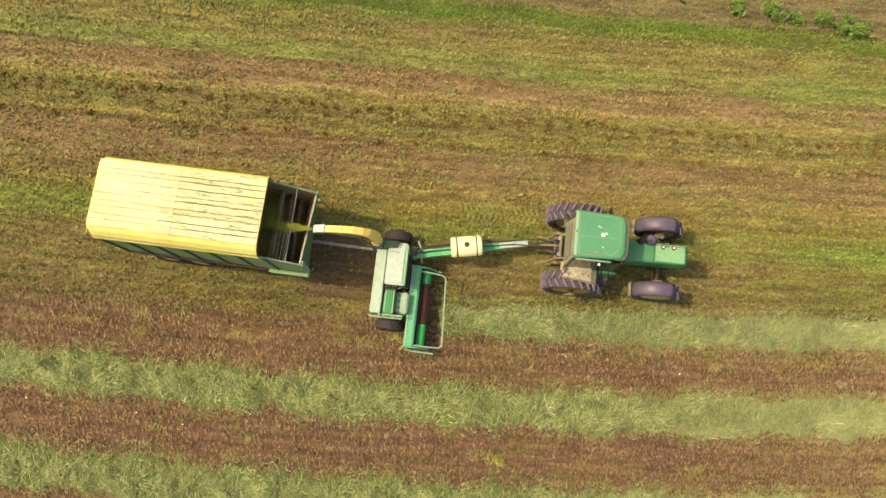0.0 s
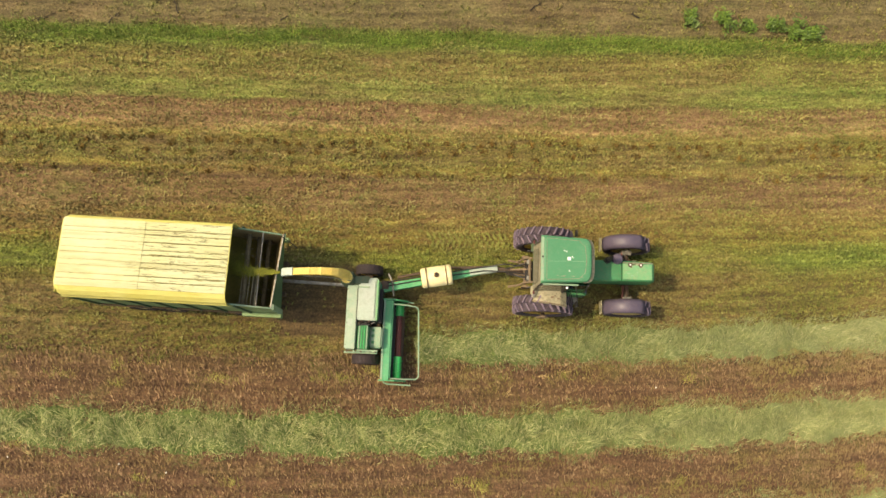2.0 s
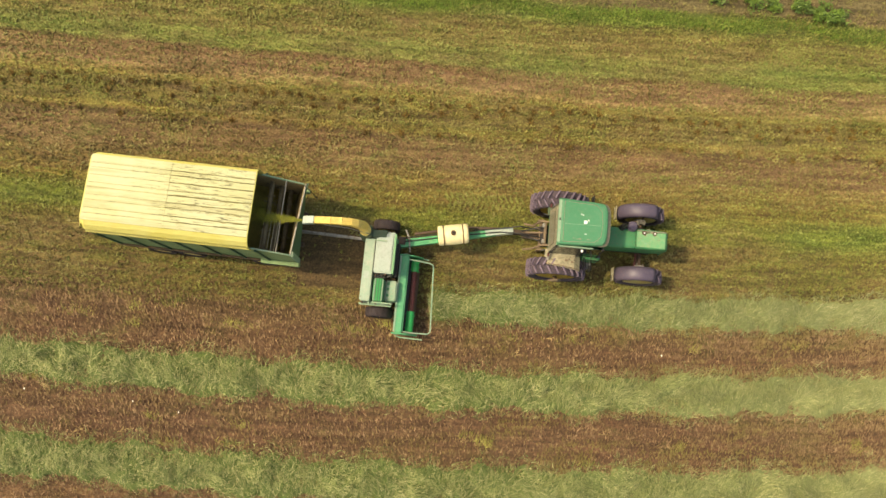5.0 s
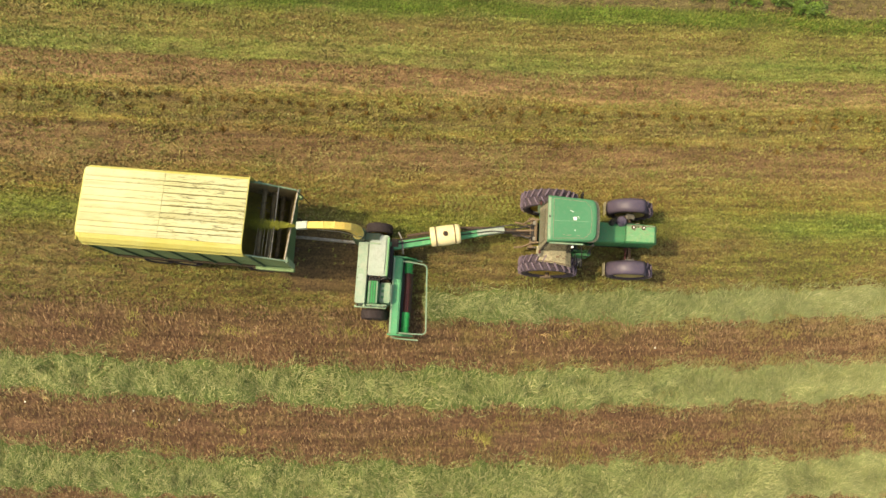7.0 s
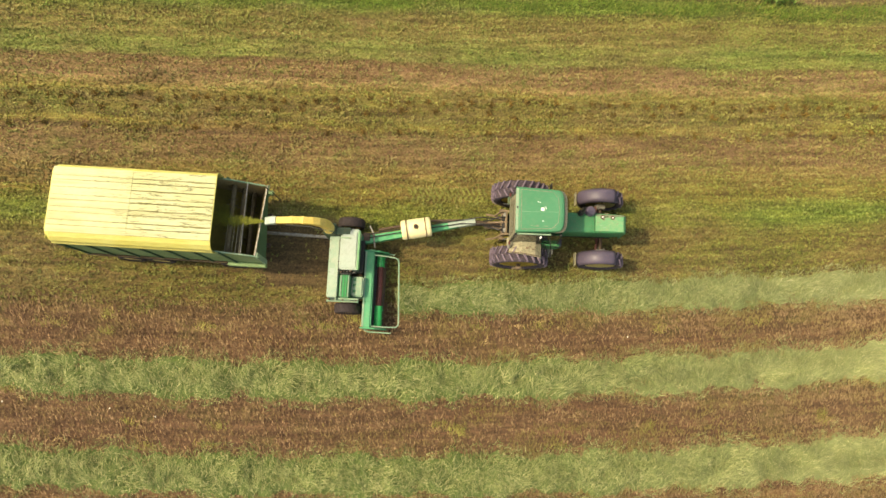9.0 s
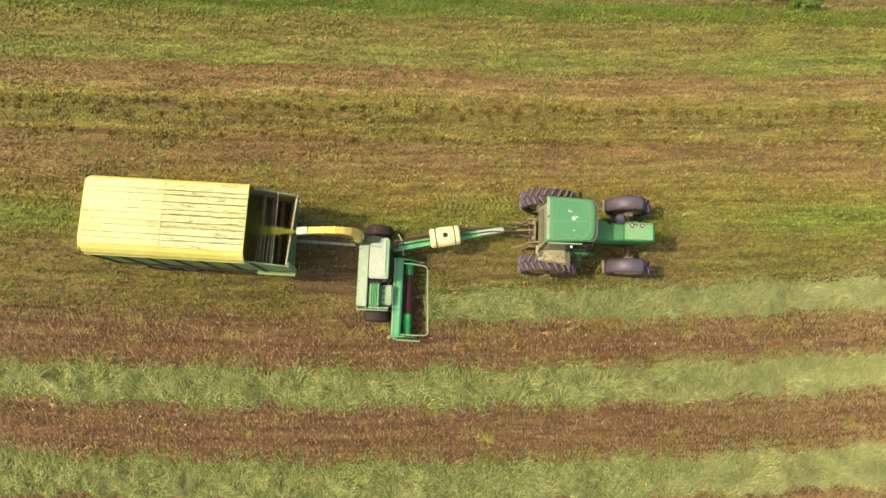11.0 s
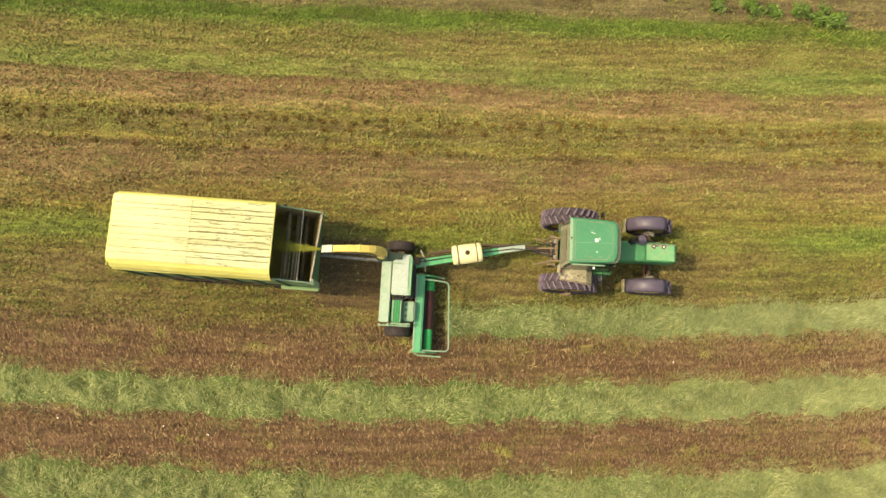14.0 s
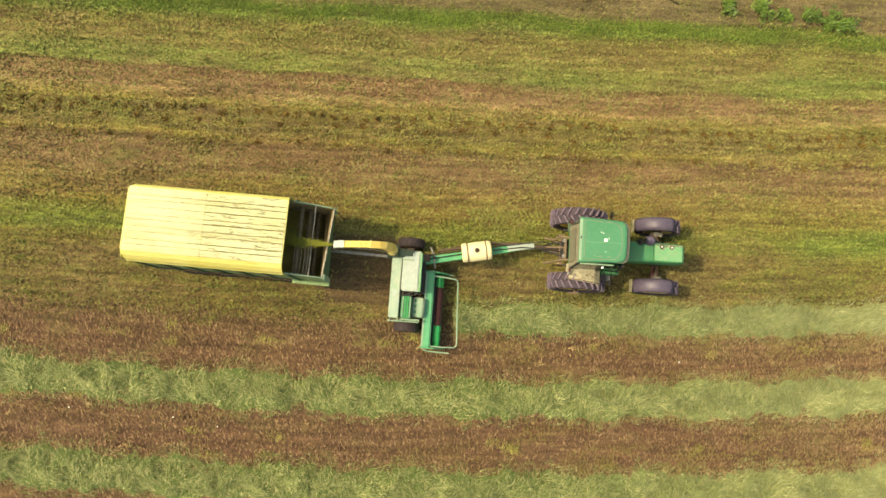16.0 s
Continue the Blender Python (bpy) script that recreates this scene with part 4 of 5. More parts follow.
    for x, y in ((0.51, 0.07), (0.30, 0.22), (0.36, 0.20), (0.44, -0.33), (0.53, 0.03)):
        part("roof_fleck", cuboid(x, x + 0.035, y, y + 0.02, 2.873, 2.879, 0.002), DECAL, roof)
    # three-point linkage, drawbar, couplings
    for s in (-1, 1):
        bm = bmesh.new()
        tube(bm, [(-0.3, s * 0.22, 0.55), (-0.75, s * 0.36, 0.5), (-1.0, s * 0.40, 0.48)], 0.035)
        part("lift_arm", bm, DUSTY_STEEL, t)
        bm = bmesh.new()
        tube(bm, [(-0.25, s * 0.34, 1.35), (-0.55, s * 0.36, 1.28), (-0.72, s * 0.36, 0.55)], 0.028)
        part("lift_link", bm, DUSTY_STEEL, t)
        bm = bmesh.new()
        tube(bm, [(-0.36, s * 0.52, 1.52), (-0.52, s * 0.54, 1.44), (-0.50, s * 0.54, 1.20)], 0.02, 6)
        part("hydraulic_hose", bm, BLACK, t)
    bm = bmesh.new()
    tube(bm, [(-0.35, 0.05, 1.15), (-0.75, 0.05, 1.0), (-0.98, 0.05, 0.95)], 0.03)
    part("top_link", bm, DUSTY_STEEL, t)
    part("drawbar", cuboid(-1.05, -0.1, -0.05, 0.05, 0.44, 0.50, 0.01), DUSTY_STEEL, t)
    part("rear_plate", cuboid(-0.46, -0.40, -0.35, 0.35, 0.9, 1.35, 0.02), DUSTY_STEEL, t, "greasy rear hydraulics plate")
    for s in (-1, 1):
        bm = bmesh.new()
        tube(bm, [(-0.44, s * 0.16, 1.30), (-0.62, s * 0.20, 1.12), (-0.86, s * 0.12, 1.02), (-1.12, s * 0.06, 1.02)], 0.022, 6)
        part("hydraulic_hose", bm, BLACK, t)
        part("coupling_block", cuboid(-0.52, -0.44, s * 0.24 - 0.06, s * 0.24 + 0.06, 1.16, 1.34, 0.012), BARE, t, "worn steel hydraulic coupling block")
        part("stabiliser_bracket", cuboid(-0.62, -0.42, s * 0.44 - 0.03, s * 0.44 + 0.03, 0.60, 1.02, 0.012), DUSTY_STEEL, t)
        part("tail_lamp", cuboid(-0.40, -0.35, s * 0.72 - 0.05, s * 0.72 + 0.05, 1.80, 1.90, 0.01), RUST_RED, t, "small red tail lamp")
    part("toolbar", cuboid(-0.58, -0.50, -0.44, 0.44, 0.98, 1.05, 0.015), DUSTY_STEEL, t, "dusty cross member of the linkage")
    # steps, tank, mirror arms
    for k in range(3):
        part("step", cuboid(0.72, 1.02, -0.86, -0.62, 0.45 + k * 0.28, 0.48 + k * 0.28, 0.008), BARE, t)
    part("fuel_tank", cuboid(0.72, 1.30, 0.34, 0.66, 0.60, 1.05, 0.06), GREEN, t)
    part("tool_box", cuboid(1.02, 1.30, -0.62, -0.34, 0.66, 0.96, 0.04), GUARD, t, "grey tool box below the cab")
    for s in (-1, 1):
        bm = bmesh.new()
        tube(bm, [(0.70, s * 0.62, 2.5), (0.74, s * 0.80, 2.42), (0.82, s * 1.02, 2.05), (0.82, s * 1.02, 1.75)], 0.014, 6)
        arm = part("mirror_arm", bm, BLACK, t)
        part("mirror", cuboid(0.80, 0.84, s * 1.02 - 0.08, s * 1.02 + 0.08, 1.72, 2.0, 0.01), BLACK, arm)
    part("amber_lamp", cuboid(0.40, 0.46, -0.70, -0.64, 2.60, 2.68, 0.01), DECAL, t, "small lamp at the roof edge")
    return t


REAR_FRAME = worn("dusty_grey_frame", lin(132, 128, 108), lin(96, 88, 70), 0.6, 0.7)
DUSTY_STEEL = worn("dust_coated_steel", lin(112, 96, 78), lin(150, 128, 100), 0.5, 0.8)
FENDER_DARK = worn("dull_fender_green", lin(62, 84, 62), lin(96, 90, 70), 0.6, 0.7)
GREEN_HOOD = worn("bleached_bonnet_green", lin(108, 162, 114), lin(146, 158, 118), 0.55, 0.5, second=lin(90, 156, 108))
GREEN_ROOF = worn("cab_roof_green", lin(60, 125, 87), lin(98, 136, 104), 0.4, 0.5, second=lin(68, 133, 96), scale=1.6)
tractor()


# ---- forage harvester ----
def harvester():
    h = thing("forage_harvester", "green and pale grey pull-type forage harvester with a yellow spout", "harvester", pose(-2.17, -0.92, 0, 0, 0, -4.5))
    bm = bmesh.new()
    box(bm, -0.46, 0.45, -1.05, 0.90, 0.45, 0.62, 0.02)
    box(bm, -0.12, 0.12, -1.25, 1.25, 0.36, 0.46, 0.02)
    part("frame", bm, STEEL, h, "dark steel frame and axle")
    for s in (-1, 1):
        wheel(h, 0.42, 0.30, (0.0 if s > 0 else 0.04, s * 1.33), 18, 0.006, 0.03, RIM_YELLOW, s, 0.0, RUBBER_DARK)
    # rear shelf, drive cover, cutterhead housing
    bm = bmesh.new()
    box(bm, -0.50, -0.18, -1.08, 0.78, 0.60, 1.36, 0.03)
    sh = part("side_housing", bm, HOUSING, h, "chalky pale green belt housing")
    part("lid", cuboid(-0.485, -0.20, -1.06, -0.16, 1.362, 1.378, 0.006), HOUSING, sh)
    part("lid", cuboid(-0.485, -0.20, -0.14, 0.76, 1.362, 1.378, 0.006), HOUSING, sh)
    part("decal_patch", cuboid(-0.44, -0.30, -0.42, -0.22, 1.38, 1.384), PALE_PANEL, sh, "worn pale patch")
    bm = bmesh.new()
    box(bm, -0.16, 0.40, -0.26, 0.96, 0.62, 1.54, 0.03)
    box(bm, -0.10, 0.34, -0.20, 0.90, 1.54, 1.575, 0.012)
    wp = part("blower_housing", bm, PALE_PANEL, h, "pale grey sheet-metal top panel")
    part("edge_strip", cuboid(0.37, 0.43, -0.26, 0.90, 1.30, 1.60, 0.008), GREEN_HOOD, wp, "mint green folded edge")
    part("panel_seam", cuboid(-0.185, -0.165, -0.27, 0.82, 1.30, 1.42), BLACK, wp)
    part("foot_flange", cuboid(-0.52, 0.44, -1.19, -1.13, 1.10, 1.16, 0.008), GREEN_FADED, h, "pale green flange along the housing foot")
    part("crossbar_plate", cuboid(-0.16, 0.16, 0.66, 0.70, 1.576, 1.62), GREEN_FADED, wp)
    bm = bmesh.new()
    box(bm, -0.12, 0.20, -1.08, -0.40, 0.62, 1.46, 0.04)
    ch = part("cutterhead_cover", bm, GREEN, h, "green ribbed cutterhead cover")
    for k, x in enumerate((-0.085, -0.01, 0.065, 0.14)):
        part("cover_rib", cuboid(x, x + 0.03, -1.06, -0.42, 1.462, 1.49, 0.006), GREEN_BRIGHT if k in (1, 2) else GREEN_FADED, ch)
    part("hinge_bar", cuboid(-0.14, 0.22, -0.395, -0.36, 1.36, 1.48, 0.008), BLACK, ch)
    part("hinge_bar", cuboid(-0.14, 0.46, -1.13, -1.09, 1.16, 1.38, 0.008), GREEN_FADED, ch)
    for x in (-0.06, 0.03, 0.12):
        bm = bmesh.new()
        tube(bm, [(x, -0.40, 1.46), (x, -0.34, 1.50), (x, -0.28, 1.46)], 0.014, 6)
        part("latch", bm, BLACK, ch)
    bm = bmesh.new()
    box(bm, 0.20, 0.56, -1.02, -0.42, 0.55, 1.24, 0.04)
    tr = part("feed_throat", bm, GREEN_FADED, h, "faded green feed-roll housing")
    for y in (-0.9, -0.72, -0.56):
        part("bolt_plate", cuboid(0.26, 0.34, y, y + 0.08, 1.242, 1.262, 0.006), GREEN, tr)
    for k, (x, y) in enumerate(((-0.12, -0.31), (0.0, -0.33), (0.10, -0.30), (0.24, -0.33))):
        bm = bmesh.new()
        tube(bm, [(x, y, 1.2), (x + 0.02, y - 0.02, 1.44), (x + 0.10, y + 0.02, 1.46), (x + 0.14, y, 1.25)], 0.02, 6)
        part("hose", bm, BLACK if k % 2 else STEEL, h)
    for k in range(5):
        x = -0.44 + k * 0.20
        part("bracket", cuboid(x, x + 0.05, -1.16, -1.10, 1.20, 1.34 + 0.02 * (k % 2), 0.008), GREEN_FADED if k % 2 else STEEL, h)
    for x in (-0.47, -0.21):
        for k in range(6):
            part("bolt", cuboid(x, x + 0.02, -0.98 + k * 0.32, -0.96 + k * 0.32, 1.378, 1.386), STEEL, sh)
    bm = bmesh.new()
    box(bm, 0.40, 0.52, -0.30, 0.70, 0.50, 1.15, 0.02)
    part("drive_shield", bm, BLACK, h, "black drive shield")
    # turret and spout
    bm = bmesh.new()
    box(bm, -0.66, -0.30, 0.74, 1.10, 0.62, 1.66, 0.03)
    box(bm, -0.32, 0.16, 0.76, 1.00, 0.62, 1.58, 0.03)
    part("turret_base", bm, FENDER_DARK, h, "dull olive blower outlet with turret")
    bm = bmesh.new()
    lathe(bm, [(0.12, 1.64), (0.17, 1.64), (0.17, 1.72), (0.135, 1.74), (0.135, 2.2), (0.11, 2.2), (0.12, 1.64)], 20, "Z", (-0.50, 0.93, 0))
    part("turret", bm, YELLOW, h, "yellow rotating spout turret")
    # arched square-section spout running back over the wagon
    bm = bmesh.new()
    loops = []
    line = [(-0.48, 1.95, 0.115, 0.115), (-0.498, 2.25, 0.11, 0.11), (-0.551, 2.46, 0.115, 0.11), (-0.658, 2.65, 0.105, 0.105), (-0.8, 2.78, 0.1, 0.1), (-1.014, 2.89, 0.09, 0.097), (-1.325, 2.97, 0.085, 0.093), (-1.744, 3.0, 0.08, 0.09)]
    for i, (x, z, hh, hw) in enumerate(line):
        a, b = line[max(0, i - 1)], line[min(len(line) - 1, i + 1)]
        d = Vector((b[0] - a[0], 0, b[1] - a[1])).normalized()
        u = Vector((-d.z, 0, d.x))
        yc = 0.93 + 0.075 * (x + 0.5)
        loops.append([Vector((x, yc + sy * hw, z)) + u * hh * su for sy, su in ((-1, -1), (1, -1), (1, 1), (-1, 1))])
    loft(bm, loops)
    sp = part("spout", bm, YELLOW, h, "arched yellow discharge spout")
    for i in (1, 5, 6):
        x, z, hh, hw = line[i]
        yc = 0.93 + 0.075 * (x + 0.5)
        part("spout_flange", cuboid(x - 0.02, x + 0.02, yc - hw - 0.01, yc + hw + 0.01, z - hh - 0.012, z + hh + 0.012, 0.005), YELLOW, sp)
    bm = bmesh.new()
    lp = []
    for x, z, hh in ((-1.75, 3.00, 0.10), (-1.92, 2.99, 0.09), (-2.06, 2.94, 0.07)):
        yc = 0.93 + 0.075 * (x + 0.5)
        lp.append([(x, yc - 0.10, z - hh), (x, yc + 0.10, z - hh), (x, yc + 0.10, z + hh), (x, yc - 0.10, z + hh)])
    loft(bm, lp)
    part("deflector", bm, PALE_PANEL, sp, "pale grey hinged deflector flap")
    bm = bmesh.new()
    tube(bm, [(-0.36, 0.82, 1.75), (-0.9, 0.79, 2.55), (-1.5, 0.76, 2.86)], 0.015, 6)
    part("control_rod", bm, BARE, sp)
    # pickup header
    bm = bmesh.new()
    box(bm, 0.55, 0.82, -1.90, 0.42, 0.52, 0.98, 0.04)
    hd = part("header_beam", bm, HEADER_GREEN, h, "bright green pickup header beam")
    part("beam_edge", cuboid(0.545, 0.60, -1.88, 0.40, 0.982, 1.0, 0.006), GREEN_FADED, hd, "pale worn edge strip")
    for y0, y1 in ((0.40, 0.44), (-1.94, -1.90)):
        bm = bmesh.new()
        loft(bm, [[(0.50, y, 1.0), (0.95, y, 0.92), (1.22, y, 0.60), (1.25, y, 0.30), (1.0, y, 0.14), (0.55, y, 0.35)] for y in (y0, y1)])
        part("end_plate", bm, HEADER_GREEN, hd)
    bm = bmesh.new()
    box(bm, 0.82, 0.90, -1.88, 0.38, 0.30, 0.62, 0.01)
    part("back_sheet", bm, BLACK, hd, "dark inner sheet of the header")
    # auger: green flighted ends, dark red bare middle
    for y0, y1, mt, r in ((-1.86, -1.22, GREEN_BRIGHT, 0.125), (-1.22, -0.02, RUST_RED, 0.095), (-0.02, 0.36, GREEN_BRIGHT, 0.125)):
        bm = bmesh.new()
        lathe(bm, [(0.001, y0), (r, y0), (r, y1), (0.001, y1)], 18, "Y", (0.99, 0, 0.56))
        au = part("auger_tube", bm, mt, hd, "bright green auger section" if mt is GREEN_BRIGHT else "dark rust-red middle of the auger")
        if mt is GREEN_BRIGHT:
            bm = bmesh.new()
            turns, n = 2.5, 60
            way = 1 if y0 > -1 else -1
            lp = []
            for k in range(n + 1):
                a = way * turns * math.tau * k / n
                y = y0 + (y1 - y0) * k / n
                lp.append([(0.99 + rr * math.cos(a), y + dy, 0.56 + rr * math.sin(a)) for rr, dy in ((r * 0.98, -0.006), (0.15, -0.004), (0.15, 0.004), (r * 0.98, 0.006))])
            loft(bm, lp)
            part("auger_flight", bm, GREEN_BRIGHT, au)
        else:
            for k in range(5):
                part("auger_paddle", cuboid(0.98, 1.0, y0 + 0.14 + k * 0.22, y0 + 0.18 + k * 0.22, 0.56, 0.70), RUST_RED, au)
    # pickup reel with tines below and ahead of the auger
    bm = bmesh.new()
    lathe(bm, [(0.001, -1.86), (0.10, -1.86), (0.10, 0.36), (0.001, 0.36)], 16, "Y", (1.04, 0, 0.24))
    reel = part("pickup_reel", bm, STEEL, hd, "dark steel pickup drum")
    for k in range(22):
        y = -1.80 + k * 0.10
        a = 0.2 + 0.7 * (k % 3)
        bm = bmesh.new()
        tube(bm, [(1.04 + 0.09 * math.cos(a), y, 0.24 - 0.09 * math.sin(a)), (1.04 + 0.21 * math.cos(a + 0.2), y, 0.24 - 0.21 * math.sin(a + 0.2))], 0.006, 4)
        part("spring_tine", bm, STEEL, reel)
    # guard rail of bent pipe and the lower rail
    bm = bmesh.new()
    tube(bm, [(0.80, 0.30, 0.92), (1.20, 0.28, 0.84), (1.46, 0.25, 0.78), (1.535, 0.21, 0.76), (1.56, 0.13, 0.75), (1.60, -0.8, 0.74), (1.64, -1.72, 0.75), (1.63, -1.80, 0.76), (1.56, -1.86, 0.77), (1.2, -1.87, 0.84), (0.84, -1.86, 0.92)], 0.022, 8)
    part("guard_rail", bm, GREEN_FADED, hd, "pale green bent-pipe crop guard")
    bm = bmesh.new()
    tube(bm, [(0.62, -1.92, 0.80), (0.64, -1.99, 0.76), (0.74, -2.02, 0.72), (1.0, -2.03, 0.71), (1.42, -2.04, 0.70)], 0.022, 8)
    part("side_rail", bm, GREEN_FADED, hd, "pale bent-pipe crop divider")
    bm = bmesh.new()
    tube(bm, [(0.56, 0.44, 0.8), (0.7, 0.50, 0.6), (1.05, 0.44, 0.42), (1.4, 0.40, 0.38)], 0.022, 8)
    part("side_rail", bm, GREEN_FADED, hd, "pale bent-pipe crop divider")
    # tongue to the tractor
    hx = lambda X, Y, Z: tuple((h.matrix_basis.inverted() @ Vector((X, Y, Z))))
    bm = bmesh.new()
    a, b = Vector(hx(-1.75, -0.22, 0.80)), Vector(hx(1.25, 0.19, 0.80))
    d = (b - a).normalized()
    sd = Vector((-d.y, d.x, 0))
    loft(bm, [[p + sd * sy * w + Vector((0, 0, sz * hh)) for sy, sz in ((-1, -1), (1, -1), (1, 1), (-1, 1))] for p, w, hh in ((a, 0.12, 0.10), (a + d * 0.7, 0.115, 0.10), (b, 0.095, 0.09))])
    tg = part("tongue", bm, HEADER_GREEN, h, "long green box-section tongue")
    part_w = [("tongue_sleeve", hx(0.95, 0.15, 0.82), hx(1.78, 0.25, 0.80), 0.085, PALE_PANEL, "pale worn hitch sleeve")]
    for nm, p, q, w, mt, lb in part_w:
        bm = bmesh.new()
        p, q = Vector(p), Vector(q)
        loft(bm, [[c + sd * sy * w + Vector((0, 0, sz * 0.11)) for sy, sz in ((-1, -1), (1, -1), (1, 1), (-1, 1))] for c in (p, q)])
        part(nm, bm, mt, tg, lb)
    bm = bmesh.new()
    tube(bm, [hx(1.55, 0.20, 0.72), hx(1.95, 0.22, 0.58), hx(2.28, 0.17, 0.50)], [0.06, 0.05, 0.05], 8)
    part("hitch_bar", bm, STEEL, tg, "dark steel hitch bar")
    bm = bmesh.new()
    tube(bm, [hx(-1.2, 0.12, 0.72), hx(0.4, 0.34, 0.74), hx(1.6, 0.30, 0.78), hx(2.55, 0.14, 0.74)], [0.05, 0.05, 0.055, 0.06], 10)
    part("drive_shaft", bm, STEEL, tg, "shielded dark drive shaft")
    for off in (0.06, -0.05):
        bm = bmesh.new()
        tube(bm, [hx(-1.5, -0.1 + off, 0.95), hx(0, 0.1 + off, 0.93), hx(1.4, 0.24 + off, 0.96), hx(2.0, 0.22 + 2 * off, 1.1), hx(2.62, 0.12 + 2 * off, 1.05)], 0.018, 6)
        part("hydraulic_hose", bm, BLACK, tg)
    bm = bmesh.new()
    tube(bm, [hx(-1.45, 0.22, 0.9), hx(-1.35, -0.02, 0.92), hx(-1.32, -0.45, 0.86)], 0.03, 6)
    part("swing_cylinder", bm, BARE, tg, "bare steel swing cylinder")
    bm = bmesh.new()
    tube(bm, [hx(1.62, 0.30, 0.86), hx(1.64, 0.33, 0.4), hx(1.64, 0.33, 0.03)], 0.03, 8)
    part("jack_stand", bm, BARE, tg)
    part("gearbox", cuboid(0.42, 0.68, 0.70, 0.98, 0.55, 0.92, 0.03), STEEL, h, "greasy steel gearbox")
    return h


harvester()


# ---- drum on the tongue ----
def drum():
    d = thing("plastic_drum", "cream white plastic drum strapped flat on the green tongue", "drum", pose(-0.03, 0.04, 1.19, 0, 0, 6.0))
    bm = bmesh.new()
    R = 0.295
    lathe(bm, [(0.001, -0.43), (R * 0.80, -0.43), (R * 0.83, -0.45), (R * 0.94, -0.44), (R, -0.38), (R * 1.0, -0.27), (R * 0.975, -0.25), (R * 0.975, -0.22), (R, -0.20),
               (R * 1.015, 0), (R, 0.20), (R * 0.975, 0.22), (R * 0.975, 0.25), (R, 0.27), (R, 0.38), (R * 0.94, 0.44), (R * 0.83, 0.45), (R * 0.80, 0.43), (0.001, 0.43)], 36, "X")
    part("barrel", bm, WHITE_PLASTIC, d, smooth=True)
    for x in (-0.285, 0.285):
        bm = bmesh.new()
        lathe(bm, [(R * 1.0, x - 0.018), (R * 1.025, x - 0.018), (R * 1.025, x + 0.018), (R * 1.0, x + 0.018), (R * 1.0, x - 0.018)], 36, "X")
        part("strap", bm, STRAP, d, "dark brown webbing strap")
    bm = bmesh.new()
    lathe(bm, [(0.001, R * 0.97), (0.075, R * 0.97), (0.075, R + 0.03), (0.06, R + 0.045), (0.001, R + 0.045)], 18, "Z")
    cap = part("cap", bm, STRAP, d, "dark screw cap")
    for a in (0, 60, 120):
        part("grip_rib", cuboid(-0.05, 0.05, -0.011, 0.011, R + 0.045, R + 0.062, 0.004), BLACK, cap, m=pose(0, 0, 0, 0, 0, a))
    for x in (-0.28, 0.28):
        bm = bmesh.new()
        loft(bm, [[(x0, -0.22, -R - 0.02), (x0, 0.22, -R - 0.02), (x0, 0.28, -0.14), (x0, 0.20, -0.22), (x0, -0.20, -0.22), (x0, -0.28, -0.14)] for x0 in (x - 0.02, x + 0.02)])
        part("cradle", bm, GREEN, d)
    return d


STRAP = worn("brown_strap", lin(96, 74, 44), lin(60, 48, 34), 0.4, 0.8)
drum()


